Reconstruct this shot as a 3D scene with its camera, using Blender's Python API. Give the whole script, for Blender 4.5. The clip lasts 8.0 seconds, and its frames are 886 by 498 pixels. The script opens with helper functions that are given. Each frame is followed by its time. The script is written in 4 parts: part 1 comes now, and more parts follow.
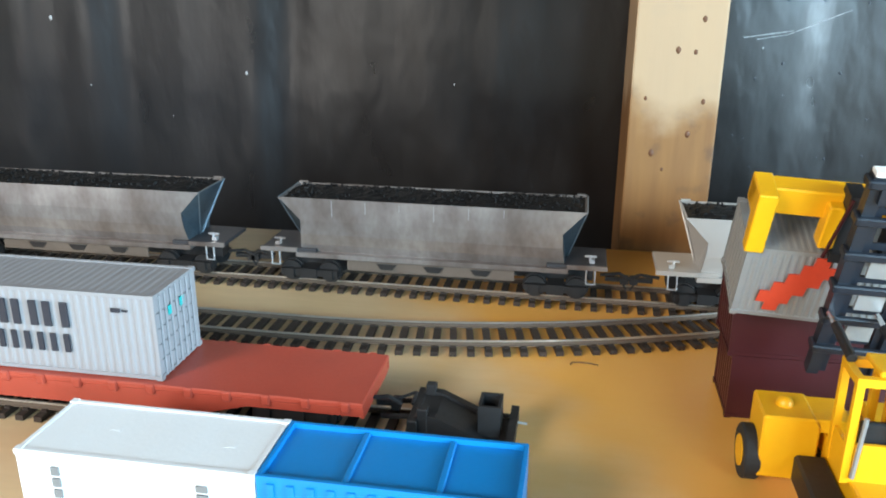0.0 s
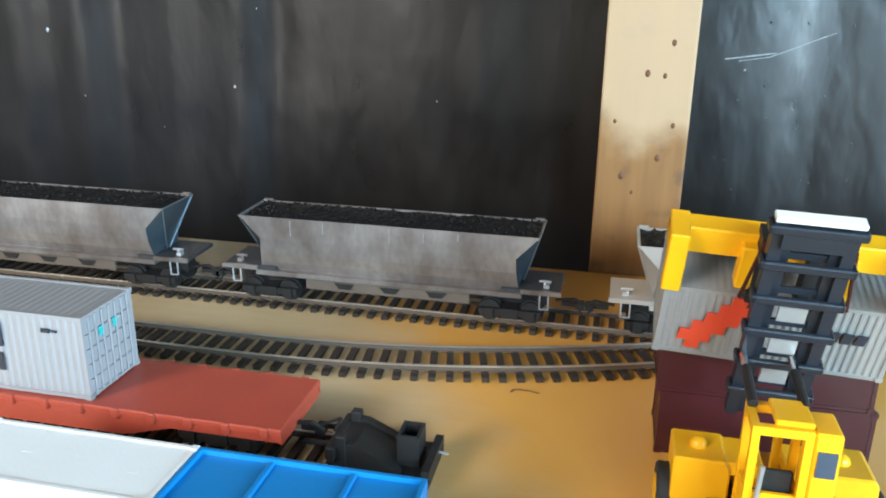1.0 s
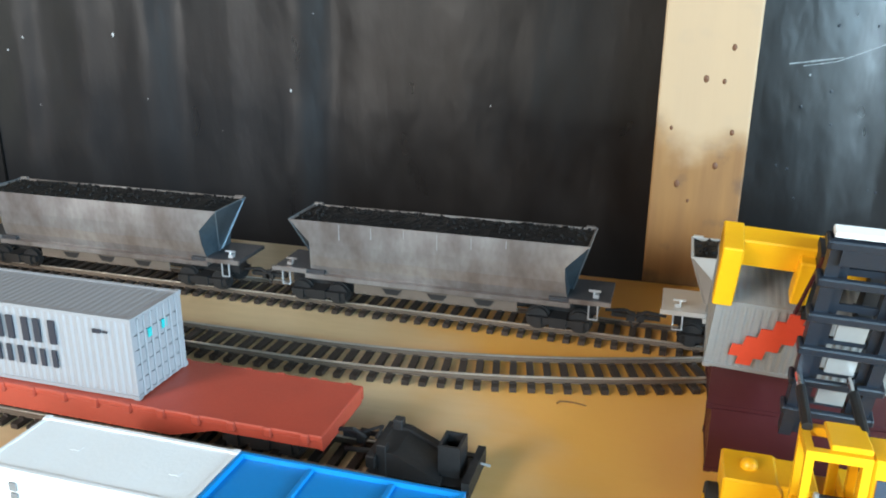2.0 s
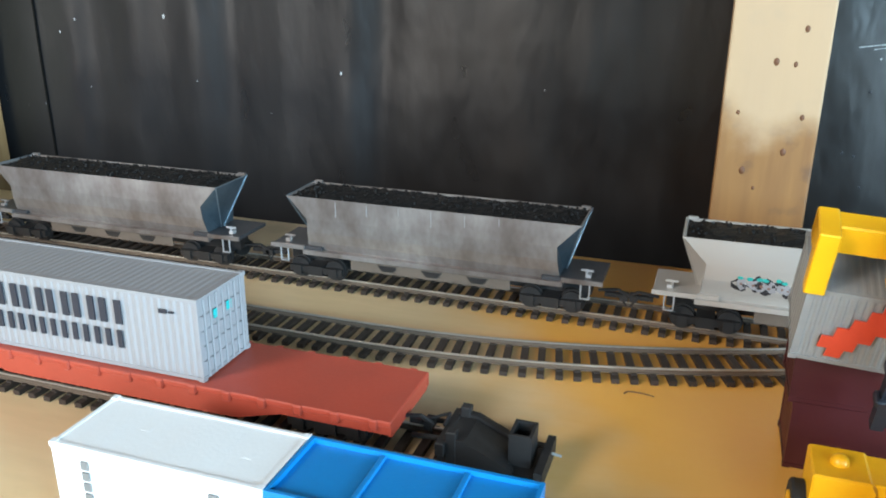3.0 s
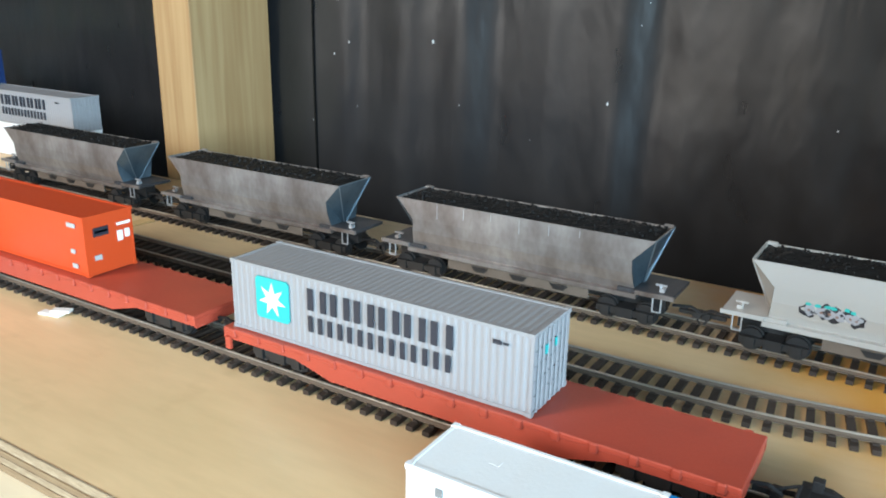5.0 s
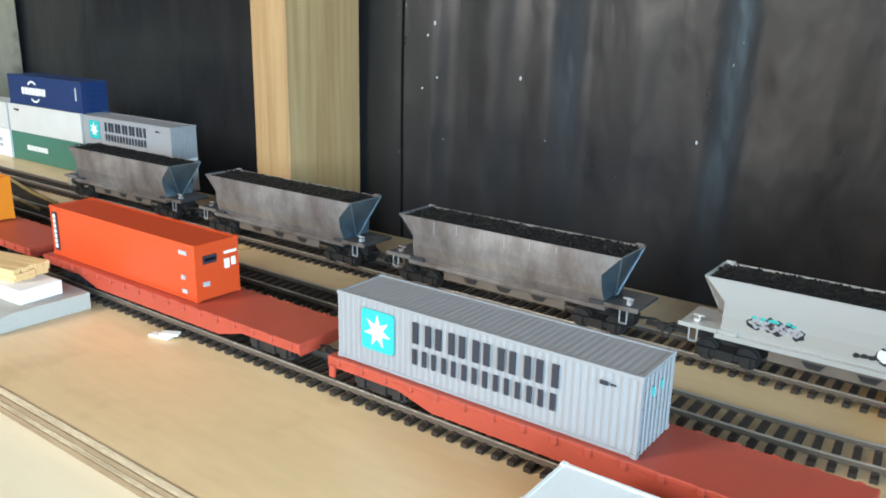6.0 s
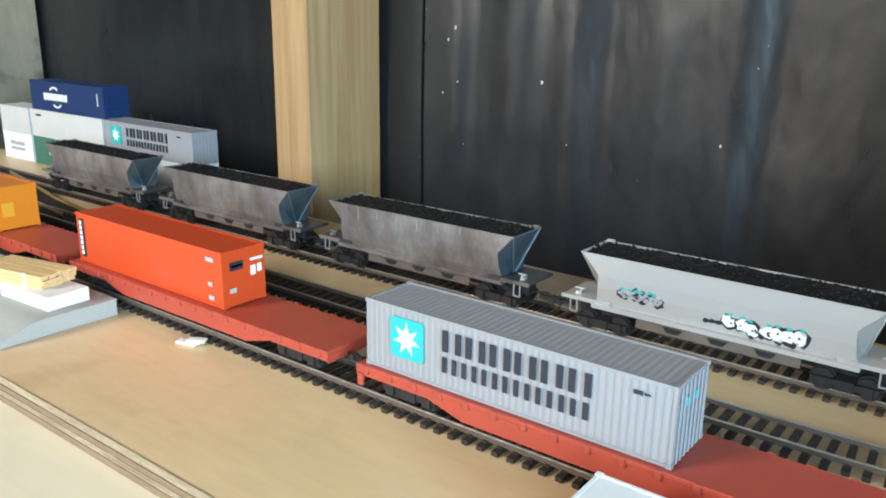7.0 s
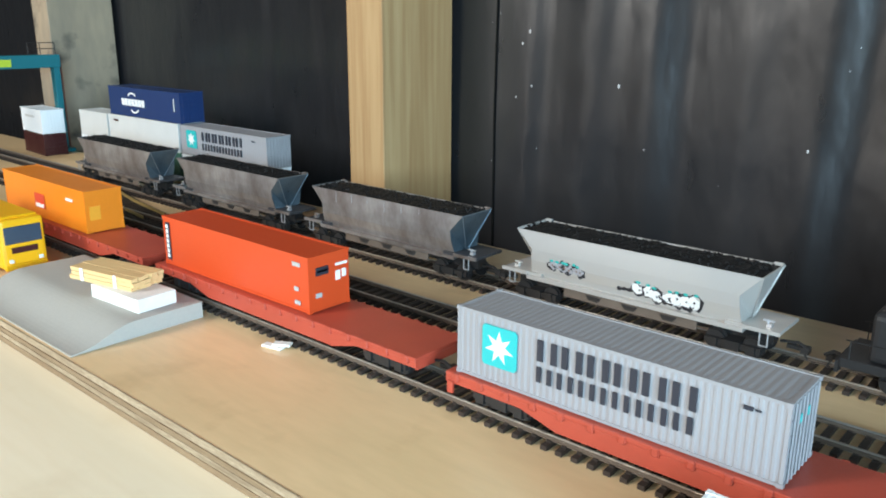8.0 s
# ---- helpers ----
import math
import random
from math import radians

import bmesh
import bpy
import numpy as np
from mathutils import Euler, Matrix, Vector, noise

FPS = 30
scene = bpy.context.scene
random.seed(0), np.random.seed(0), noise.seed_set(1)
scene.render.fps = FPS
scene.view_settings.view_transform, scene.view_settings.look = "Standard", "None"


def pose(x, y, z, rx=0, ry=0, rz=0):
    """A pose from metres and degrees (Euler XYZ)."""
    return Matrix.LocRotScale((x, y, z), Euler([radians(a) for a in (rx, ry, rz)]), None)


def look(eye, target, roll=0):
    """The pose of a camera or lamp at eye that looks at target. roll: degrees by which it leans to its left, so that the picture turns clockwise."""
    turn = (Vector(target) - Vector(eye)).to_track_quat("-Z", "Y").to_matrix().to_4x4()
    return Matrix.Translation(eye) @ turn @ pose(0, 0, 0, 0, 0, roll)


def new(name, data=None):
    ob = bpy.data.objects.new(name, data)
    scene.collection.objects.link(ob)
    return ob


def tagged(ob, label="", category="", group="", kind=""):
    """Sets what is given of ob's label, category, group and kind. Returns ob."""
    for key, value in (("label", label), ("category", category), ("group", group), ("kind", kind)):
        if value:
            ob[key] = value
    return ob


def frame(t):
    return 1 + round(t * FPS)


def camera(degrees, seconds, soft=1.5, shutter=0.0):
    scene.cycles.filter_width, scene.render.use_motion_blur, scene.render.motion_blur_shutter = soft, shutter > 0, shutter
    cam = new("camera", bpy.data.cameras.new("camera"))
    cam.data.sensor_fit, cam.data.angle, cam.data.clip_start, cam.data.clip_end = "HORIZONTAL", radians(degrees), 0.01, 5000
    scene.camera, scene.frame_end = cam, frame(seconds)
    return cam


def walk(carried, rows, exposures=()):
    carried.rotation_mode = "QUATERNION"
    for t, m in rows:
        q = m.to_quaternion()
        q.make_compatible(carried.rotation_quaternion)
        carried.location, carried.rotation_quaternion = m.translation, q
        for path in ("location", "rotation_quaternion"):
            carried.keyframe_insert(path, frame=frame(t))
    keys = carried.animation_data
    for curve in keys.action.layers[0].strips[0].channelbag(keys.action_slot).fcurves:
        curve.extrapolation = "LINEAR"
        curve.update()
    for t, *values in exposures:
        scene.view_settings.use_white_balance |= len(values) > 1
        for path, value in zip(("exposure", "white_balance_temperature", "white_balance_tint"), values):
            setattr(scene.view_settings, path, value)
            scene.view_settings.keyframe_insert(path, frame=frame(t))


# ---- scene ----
cam = camera(57.7, 8.0, soft=1.9, shutter=0.0)
PATH = [
    (0, 0.1346, -0.2230, 0.1514, 9.78, -18.98, 0.28),
    (0.5, 0.1491, -0.2177, 0.1550, 10.19, -19.10, 0.57),
    (1, 0.1695, -0.2144, 0.1603, 12.16, -18.74, 0.75),
    (1.5, 0.1748, -0.2118, 0.1619, 14.87, -18.39, 0.46),
    (3, 0.1576, -0.2079, 0.1571, 18.73, -19.43, 0.35),
    (3.5, 0.1458, -0.2088, 0.1563, 21.33, -19.39, 0.29),
    (4, 0.1303, -0.2130, 0.1567, 24.75, -18.97, 0.59),
    (4.5, 0.1192, -0.2184, 0.1581, 27.54, -18.50, 0.83),
    (5, 0.1019, -0.2232, 0.1591, 31.75, -17.93, 0.97),
    (6.5, 0.0895, -0.2419, 0.1673, 36.96, -15.65, 1.12),
    (7, 0.0851, -0.2413, 0.1675, 37.34, -16.01, 0.81),
    (7.5, 0.0798, -0.2450, 0.1682, 38.58, -15.97, 0.44),
    (8, 0.0695, -0.2494, 0.1683, 41.20, -15.84, 0.24),
]
walk(cam, [(t, pose(x, y, z, 90 + pitch, 0, yaw) @ pose(0, 0, 0, 0, 0, roll)) for t, x, y, z, yaw, pitch, roll in PATH],
     exposures=[(0, -0.24), (5, -0.25), (6.5, -0.30), (8, -0.42)])

# ---- world and lights ----
world = bpy.data.worlds.new("sky")
scene.world = world
world.use_nodes = True
sky = world.node_tree.nodes.new("ShaderNodeTexSky")
sky.sky_type, sky.sun_disc = "NISHITA", False
sky.sun_elevation, sky.sun_rotation = radians(35), radians(200)
world.node_tree.links.new(sky.outputs[0], world.node_tree.nodes["Background"].inputs[0])
world.node_tree.nodes["Background"].inputs[1].default_value = 0.1


def window_light(name, eye, target, width, height, watts, colour):
    data = bpy.data.lights.new(name, "AREA")
    data.shape, data.size, data.size_y, data.energy, data.color = "RECTANGLE", width, height, watts, colour
    ob = new(name, data)
    ob.matrix_world = look(eye, target)
    return ob


window_light("window_light_south", (1.00, -1.46, 0.50), (0.22, 0.05, 0.0), 0.8, 0.75, 50, (0.52, 0.80, 1.0))
window_light("window_light_east", (1.92, -1.00, 0.36), (0.0, 0.0, 0.05), 0.72, 0.5, 92, (0.58, 0.83, 1.0))
window_light("window_light_west", (-0.98, -1.46, 0.84), (-0.10, 0.0, 0.0), 0.56, 0.75, 47, (1.0, 0.95, 0.88))


# ---- materials ----
def material(name, colour, rough=0.5, metal=0.0, fine=(600, 0.10), coarse=(40, 0.12), bump=(900, 0.15, 0.0004), stretch=(1, 1, 1), spec=0.5,
             second=None, per_piece=0.0, coat=0.0, stain=None, painted_light=None):
    m = bpy.data.materials.new(name)
    m.use_nodes = True
    n, l = m.node_tree.nodes, m.node_tree.links
    b = n["Principled BSDF"]
    b.inputs["Roughness"].default_value, b.inputs["Metallic"].default_value = rough, metal
    b.inputs["Specular IOR Level"].default_value = spec
    b.inputs["Coat Weight"].default_value = coat
    tc, mp = n.new("ShaderNodeTexCoord"), n.new("ShaderNodeMapping")
    mp.inputs["Scale"].default_value = stretch
    l.new(tc.outputs["Object"], mp.inputs[0])

    def noise_node(scale, detail=4):
        t = n.new("ShaderNodeTexNoise")
        t.inputs["Scale"].default_value, t.inputs["Detail"].default_value = scale, detail
        l.new(mp.outputs[0], t.inputs["Vector"])
        return t
    last = None
    dark = tuple(c * 0.45 for c in colour) if second is None else second
    for scale, amount in (coarse, fine):
        t, r, x = noise_node(scale), n.new("ShaderNodeMapRange"), n.new("ShaderNodeMix")
        r.inputs[1].default_value, r.inputs[2].default_value = 0.35, 0.75
        r.inputs[3].default_value, r.inputs[4].default_value = 0, amount
        x.data_type = "RGBA"
        l.new(t.outputs["Fac"], r.inputs[0])
        l.new(r.outputs[0], x.inputs["Factor"])
        x.inputs[6].default_value, x.inputs[7].default_value = (*colour, 1), (*dark, 1)
        if last:
            l.new(last.outputs[2], x.inputs[6])
        last = x
    if stain:
        scale, amount, tone = stain
        t, r, x = n.new("ShaderNodeTexNoise"), n.new("ShaderNodeMapRange"), n.new("ShaderNodeMix")
        t.inputs["Scale"].default_value, t.inputs["Detail"].default_value = scale, 6
        l.new(tc.outputs["Object"], t.inputs["Vector"])
        r.inputs[1].default_value, r.inputs[2].default_value, r.inputs[3].default_value, r.inputs[4].default_value = 0.56, 0.72, 0, amount
        x.data_type = "RGBA"
        x.inputs[7].default_value = (*tone, 1)
        l.new(t.outputs["Fac"], r.inputs[0])
        l.new(r.outputs[0], x.inputs["Factor"])
        l.new(last.outputs[2], x.inputs[6])
        last = x
    if painted_light:
        # a differently toned stretch, with an uneven edge, along a slanted line: light painted into the colour
        x0, x1, tone, amount, along, ragged, grain = painted_light
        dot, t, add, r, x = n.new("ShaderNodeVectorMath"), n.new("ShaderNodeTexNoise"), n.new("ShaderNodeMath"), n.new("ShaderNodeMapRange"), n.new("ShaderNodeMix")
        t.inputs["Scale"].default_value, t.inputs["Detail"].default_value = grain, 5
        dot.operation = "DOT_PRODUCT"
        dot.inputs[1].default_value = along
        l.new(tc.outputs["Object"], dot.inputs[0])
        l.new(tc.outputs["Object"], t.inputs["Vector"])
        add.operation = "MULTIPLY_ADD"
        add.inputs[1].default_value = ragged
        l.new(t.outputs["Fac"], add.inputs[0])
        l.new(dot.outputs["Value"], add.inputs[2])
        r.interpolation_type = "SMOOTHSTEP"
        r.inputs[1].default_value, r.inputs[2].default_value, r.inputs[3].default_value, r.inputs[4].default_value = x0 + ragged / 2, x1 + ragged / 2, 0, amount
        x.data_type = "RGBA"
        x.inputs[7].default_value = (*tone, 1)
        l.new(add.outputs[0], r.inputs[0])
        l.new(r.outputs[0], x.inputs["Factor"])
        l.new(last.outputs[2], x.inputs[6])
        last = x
    if per_piece:
        oi, hs, r = n.new("ShaderNodeObjectInfo"), n.new("ShaderNodeHueSaturation"), n.new("ShaderNodeMapRange")
        r.inputs[3].default_value, r.inputs[4].default_value = 1 - per_piece, 1 + per_piece
        l.new(oi.outputs["Random"], r.inputs[0])
        l.new(r.outputs[0], hs.inputs["Value"])
        l.new(last.outputs[2], hs.inputs["Color"])
        l.new(hs.outputs[0], b.inputs["Base Color"])
    else:
        l.new(last.outputs[2], b.inputs["Base Color"])
    scale, strength, depth = bump
    if strength:
        t, u = noise_node(scale, 3), n.new("ShaderNodeBump")
        u.inputs["Strength"].default_value, u.inputs["Distance"].default_value = strength, depth
        l.new(t.outputs["Fac"], u.inputs["Height"])
        l.new(u.outputs[0], b.inputs["Normal"])
        q = n.new("ShaderNodeMapRange")
        q.inputs[3].default_value, q.inputs[4].default_value = max(rough - 0.08, 0.02), min(rough + 0.1, 1)
        l.new(t.outputs["Fac"], q.inputs[0])
        l.new(q.outputs[0], b.inputs["Roughness"])
    return m


# the amber stretch on the right paints warmer light into the board's colour
PLY = material("birch_plywood", (0.82, 0.59, 0.335), 0.36, fine=(190, 0.38), coarse=(11, 0.75), second=(0.60, 0.42, 0.22), stretch=(0.22, 1, 1), bump=(500, 0.12, 0.0003), stain=(17, 0.5, (0.40, 0.25, 0.11)), painted_light=(0.105, 0.175, (0.82, 0.385, 0.06), 0.92, (1, 0.65, 0), 0.13, 14))
PLY_LOW = material("pale_plywood", (0.88, 0.76, 0.56), 0.45, fine=(160, 0.15), coarse=(8, 0.35), second=(0.66, 0.50, 0.30), stretch=(0.12, 1, 1), bump=(500, 0.1, 0.0003), stain=(18, 0.2, (0.5, 0.36, 0.2)))
PLY_EDGE = material("plywood_edge", (0.30, 0.21, 0.12), 0.8, fine=(900, 0.6), coarse=(200, 0.5), second=(0.14, 0.08, 0.04), stretch=(0.12, 1, 2.5))
PLY_EDGE_PALE = material("plywood_edge_pale", (0.46, 0.36, 0.24), 0.8, fine=(900, 0.7), coarse=(120, 0.8), second=(0.17, 0.11, 0.06), stretch=(0.25, 1, 2.0))
PINE = material("pine_stud", (0.41, 0.265, 0.125), 0.6, fine=(150, 0.75), coarse=(40, 0.55), second=(0.26, 0.135, 0.05), stretch=(1, 1, 0.05), bump=(300, 0.2, 0.0004))
PINE_OLD = material("weathered_stud", (0.39, 0.30, 0.20), 0.8, fine=(90, 0.45), coarse=(22, 0.8), second=(0.20, 0.17, 0.13), stretch=(1, 1, 0.3), bump=(300, 0.2, 0.0004), stain=(22, 0.9, (0.05, 0.045, 0.04)))
# besides stains: paler top, darker amber below, window light and shade painted in
PINE_DARK = material("stained_pine_painted_light", (0.25, 0.120, 0.034), 0.6, fine=(150, 0.55), coarse=(38, 0.75), second=(0.15, 0.062, 0.019), stretch=(1, 1, 0.10), bump=(300, 0.2, 0.0004), stain=(70, 0.7, (0.10, 0.05, 0.025)), painted_light=(0.086, 0.112, (0.45, 0.315, 0.19), 0.75, (0.10, 0, 1), 0.06, 26))
KNOT = material("knot", (0.12, 0.045, 0.016), 0.6)
# paler blue-grey towards the left: reflected window haze painted into the paper
SHEET = material("black_building_paper", (0.0052, 0.0036, 0.0031), 0.30, fine=(130, 0.6), coarse=(14, 0.7), second=(0.010, 0.0085, 0.0085), stretch=(1, 1, 0.45), bump=(44, 0.4, 0.003), spec=0.68, painted_light=(0.00, 0.20, (0.0140, 0.0148, 0.0170), 0.8, (-1, 0, 0.35), 0.16, 9))
SEAM = material("black_seam", (0.004, 0.004, 0.004), 0.9, spec=0.1)
MARK_GREY = material("faded_grey_print", (0.20, 0.20, 0.20), 0.6)
FLECK = material("pale_fleck", (0.40, 0.40, 0.40), 0.7)
RED_OXIDE = material("oxide_red_plastic", (0.43, 0.063, 0.035), 0.42, fine=(700, 0.15), coarse=(60, 0.3), second=(0.27, 0.042, 0.026))
BLACK = material("black_plastic", (0.010, 0.010, 0.011), 0.5, fine=(700, 0.3), coarse=(90, 0.3), second=(0.026, 0.024, 0.023))
SLEEPER = material("brown_sleeper", (0.034, 0.022, 0.016), 0.65, per_piece=0.2)
RAIL = material("nickel_rail", (0.62, 0.58, 0.52), 0.34, 0.75, coarse=(60, 0.4), second=(0.22, 0.17, 0.12))
RAIL_SIDE = material("tarnished_rail_side", (0.16, 0.12, 0.09), 0.5, 0.4)
BRASS_RAIL = material("brass_rail", (0.62, 0.46, 0.18), 0.35, 0.7)
GREY_BOX = material("grey_container_plastic", (0.28, 0.275, 0.285), 0.42, fine=(700, 0.08), coarse=(50, 0.12), second=(0.24, 0.24, 0.25))
WHITE_BOX = material("white_container_plastic", (0.80, 0.82, 0.83), 0.38, fine=(700, 0.06), coarse=(50, 0.08), second=(0.66, 0.66, 0.64))
PALE_BOX = material("light_grey_plastic", (0.58, 0.58, 0.56), 0.45, coarse=(50, 0.12))
BLUE_BOX = material("bright_blue_plastic", (0.004, 0.20, 0.52), 0.32, coarse=(50, 0.15), second=(0.004, 0.15, 0.42))
NAVY_BOX = material("navy_plastic", (0.010, 0.032, 0.115), 0.4)
GREEN_BOX = material("green_plastic", (0.055, 0.17, 0.12), 0.45)
ORANGE_BOX = material("red_orange_plastic", (0.55, 0.060, 0.013), 0.38, coarse=(50, 0.15), second=(0.58, 0.065, 0.014))
AMBER_BOX = material("amber_plastic", (0.74, 0.21, 0.012), 0.4)
AMBER_PALE = material("pale_amber_plastic", (0.80, 0.34, 0.03), 0.4)
MAROON_BOX = material("maroon_plastic", (0.050, 0.009, 0.011), 0.36)
SILVER_BOX = material("silver_plastic", (0.33, 0.335, 0.33), 0.36, 0.3, coarse=(60, 0.2))
TEAL = material("teal_print", (0.02, 0.42, 0.42), 0.4)
PRINT_DARK = material("dark_print", (0.020, 0.023, 0.035), 0.5)
PRINT_WHITE = material("white_print", (0.80, 0.80, 0.78), 0.45)
PRINT_RED = material("red_print", (0.62, 0.06, 0.025), 0.45)
PRINT_BLUE = material("blue_print", (0.02, 0.06, 0.22), 0.45)
HOPPER = material("weathered_silver_paint", (0.44, 0.41, 0.395), 0.34, 0.6, fine=(420, 0.25), coarse=(42, 0.95), second=(0.12, 0.082, 0.064), stretch=(1, 1, 0.6))
# darker bluish version of the hopper paint: shade and cool window tint coloured in
HOPPER_END_SHADE = material("hopper_end_shade", (0.13, 0.18, 0.22), 0.30, 0.7, fine=(420, 0.2), coarse=(60, 0.6), second=(0.04, 0.055, 0.07))
EDGE_STEEL = material("pale_steel_edge", (0.26, 0.31, 0.35), 0.35, 0.7)
# darker brown than the body, for the plates below the sill
UNDER_BROWN = material("brown_underside", (0.13, 0.10, 0.078), 0.7, coarse=(60, 0.5), second=(0.05, 0.038, 0.03))
HOPPER_CLEAN = material("clean_grey_paint", (0.50, 0.48, 0.455), 0.32, 0.35, fine=(420, 0.1), coarse=(45, 0.18), second=(0.48, 0.45, 0.41))
HOPPER_DECK = material("grey_deck_paint", (0.05, 0.05, 0.055), 0.45, 0.2)
COAL = material("coal", (0.006, 0.006, 0.0065), 0.50, fine=(1500, 0.4), coarse=(200, 0.3), second=(0.016, 0.014, 0.013), bump=(1500, 0.6, 0.0006), spec=0.22)
WIRE = material("silver_wire", (0.55, 0.56, 0.58), 0.35, 0.6)
YELLOW = material("yellow_plastic", (0.84, 0.42, 0.008), 0.35, coarse=(60, 0.15), second=(0.72, 0.32, 0.006))
MAST_BLUE = material("dark_blue_plastic", (0.013, 0.018, 0.027), 0.42)
TYRE = material("black_rubber", (0.016, 0.016, 0.016), 0.75)
CHROME = material("chrome", (0.7, 0.7, 0.7), 0.15, 1.0)
CARD_GREY = material("grey_card", (0.40, 0.385, 0.35), 0.75, coarse=(40, 0.1))
CARD_WHITE = material("white_foamboard", (0.80, 0.78, 0.73), 0.8)
STRIPWOOD = material("stripwood", (0.72, 0.50, 0.24), 0.6, fine=(300, 0.3), coarse=(60, 0.3), second=(0.56, 0.35, 0.14), stretch=(0.15, 1, 1))
CRANE_TEAL = material("crane_teal", (0.010, 0.16, 0.19), 0.4)
CRANE_RED = material("crane_brown", (0.16, 0.055, 0.035), 0.5)
LIME = material("lime_print", (0.50, 0.62, 0.04), 0.5)
GLASS_DARK = material("dark_glazing", (0.05, 0.07, 0.10), 0.12)
GRAFFITI_TEAL = material("graffiti_teal", (0.03, 0.40, 0.36), 0.5)
GRAFFITI_BLACK = material("graffiti_black", (0.02, 0.02, 0.025), 0.5)
GRAFFITI_GREY = material("graffiti_grey", (0.34, 0.34, 0.36), 0.4)
GRAFFITI_BROWN = material("graffiti_brown", (0.22, 0.12, 0.09), 0.5)
PLASTER = material("room_lining", (0.04, 0.034, 0.03), 0.85, coarse=(3, 0.3), fine=(40, 0.1))
CONCRETE = material("room_floor", (0.12, 0.115, 0.11), 0.9, coarse=(2, 0.3), fine=(40, 0.15))
TWIG = material("dry_fibre", (0.16, 0.08, 0.03), 0.8)


# ---- mesh helpers ----
def box(bm, x0, x1, y0, y1, z0, z1):
    v = [bm.verts.new((x, y, z)) for x in (x0, x1) for y in (y0, y1) for z in (z0, z1)]
    for f in ((0, 1, 3, 2), (4, 6, 7, 5), (0, 4, 5, 1), (2, 3, 7, 6), (0, 2, 6, 4), (1, 5, 7, 3)):
        bm.faces.new([v[i] for i in f])
    return v


def boxes(*rows):
    bm = bmesh.new()
    for r in rows:
        box(bm, *r)
    return bm


def bevelled(bm, width, segments=1):
    bmesh.ops.bevel(bm, geom=list(bm.edges), offset=width, segments=segments, affect="EDGES", profile=0.6)
    return bm


def extrude_outline(points, axis, a, b, bm=None):
    """A prism: the outline lies in the plane across the axis, and runs from a to b along it."""
    bm = bm or bmesh.new()

    def place(p, c):
        return {"x": (c, p[0], p[1]), "y": (p[0], c, p[1]), "z": (p[0], p[1], c)}[axis]
    lo, hi = [bm.verts.new(place(p, a)) for p in points], [bm.verts.new(place(p, b)) for p in points]
    k = len(points)
    for i in range(k):
        bm.faces.new((lo[i], lo[(i + 1) % k], hi[(i + 1) % k], hi[i]))
    bm.faces.new(lo[::-1])
    bm.faces.new(hi)
    bmesh.ops.recalc_face_normals(bm, faces=list(bm.faces))
    return bm


def rod(bm, a, b, radius, sides=8):
    a, b = Vector(a), Vector(b)
    turn = (b - a).to_track_quat("Z", "Y").to_matrix().to_4x4()
    bmesh.ops.create_cone(bm, cap_ends=True, segments=sides, radius1=radius, radius2=radius, depth=(b - a).length,
                          matrix=Matrix.Translation((a + b) / 2) @ turn)
    return bm


def mesh_of(name, bm, material_, smooth=False):
    bmesh.ops.recalc_face_normals(bm, faces=list(bm.faces))
    me = bpy.data.meshes.new(name)
    bm.to_mesh(me)
    bm.free()
    me.materials.append(material_)
    if smooth:
        for p in me.polygons:
            p.use_smooth = True
    return me


def part(name, bm, material_, parent, label="", smooth=False):
    """Links a bmesh as one mesh under a thing, or under a part."""
    ob = new(name, mesh_of(name, bm, material_, smooth))
    ob.parent = parent
    if label:
        tagged(ob, label)
    return ob


def thing(name, label, category, group="", kind=""):
    return tagged(new(name), label, category, group, kind)


def structure(name, bm, material_, label, category):
    return tagged(new(name, mesh_of(name, bm, material_)), label, category, kind="structure")


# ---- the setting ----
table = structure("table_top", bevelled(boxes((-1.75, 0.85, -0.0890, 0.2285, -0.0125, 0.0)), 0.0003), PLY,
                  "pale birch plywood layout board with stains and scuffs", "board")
for k, (y, z0, z1, wood) in enumerate(((-0.0896, -0.0034, 0.0003, PLY_EDGE_PALE), (-0.0903, -0.0058, -0.0035, PLY_EDGE), (-0.0907, -0.0086, -0.0059, PLY_EDGE_PALE), (-0.0911, -0.0118, -0.0087, PLY_EDGE))):
    part("board_edge", boxes((-1.75, 0.85, y, -0.0889, z0, z1)), wood, table, "rough layered plywood edge")
structure("lower_board", boxes((-1.75, 0.85, -0.62, 0.2280, -0.030, -0.012)), PLY_LOW, "brightly lit pale plywood bench board below the layout board", "board")
structure("back_panel", boxes((-2.4, 2.0, 0.3550, 0.40, -0.9, 1.7)), PLASTER, "plain outer wall behind the black building paper", "wall")
structure("wall_south", boxes((-2.4, -1.3, -1.56, -1.5, -0.9, 1.7), (-0.1, 0.5, -1.56, -1.5, -0.9, 1.7), (1.7, 2.06, -1.56, -1.5, -0.9, 1.7),
                              (-1.3, -0.1, -1.56, -1.5, -0.9, 0.42), (-1.3, -0.1, -1.56, -1.5, 1.26, 1.7),
                              (0.5, 1.7, -1.56, -1.5, -0.9, 0.08), (0.5, 1.7, -1.56, -1.5, 0.92, 1.7)), PLASTER, "plain room wall with two window openings", "wall")
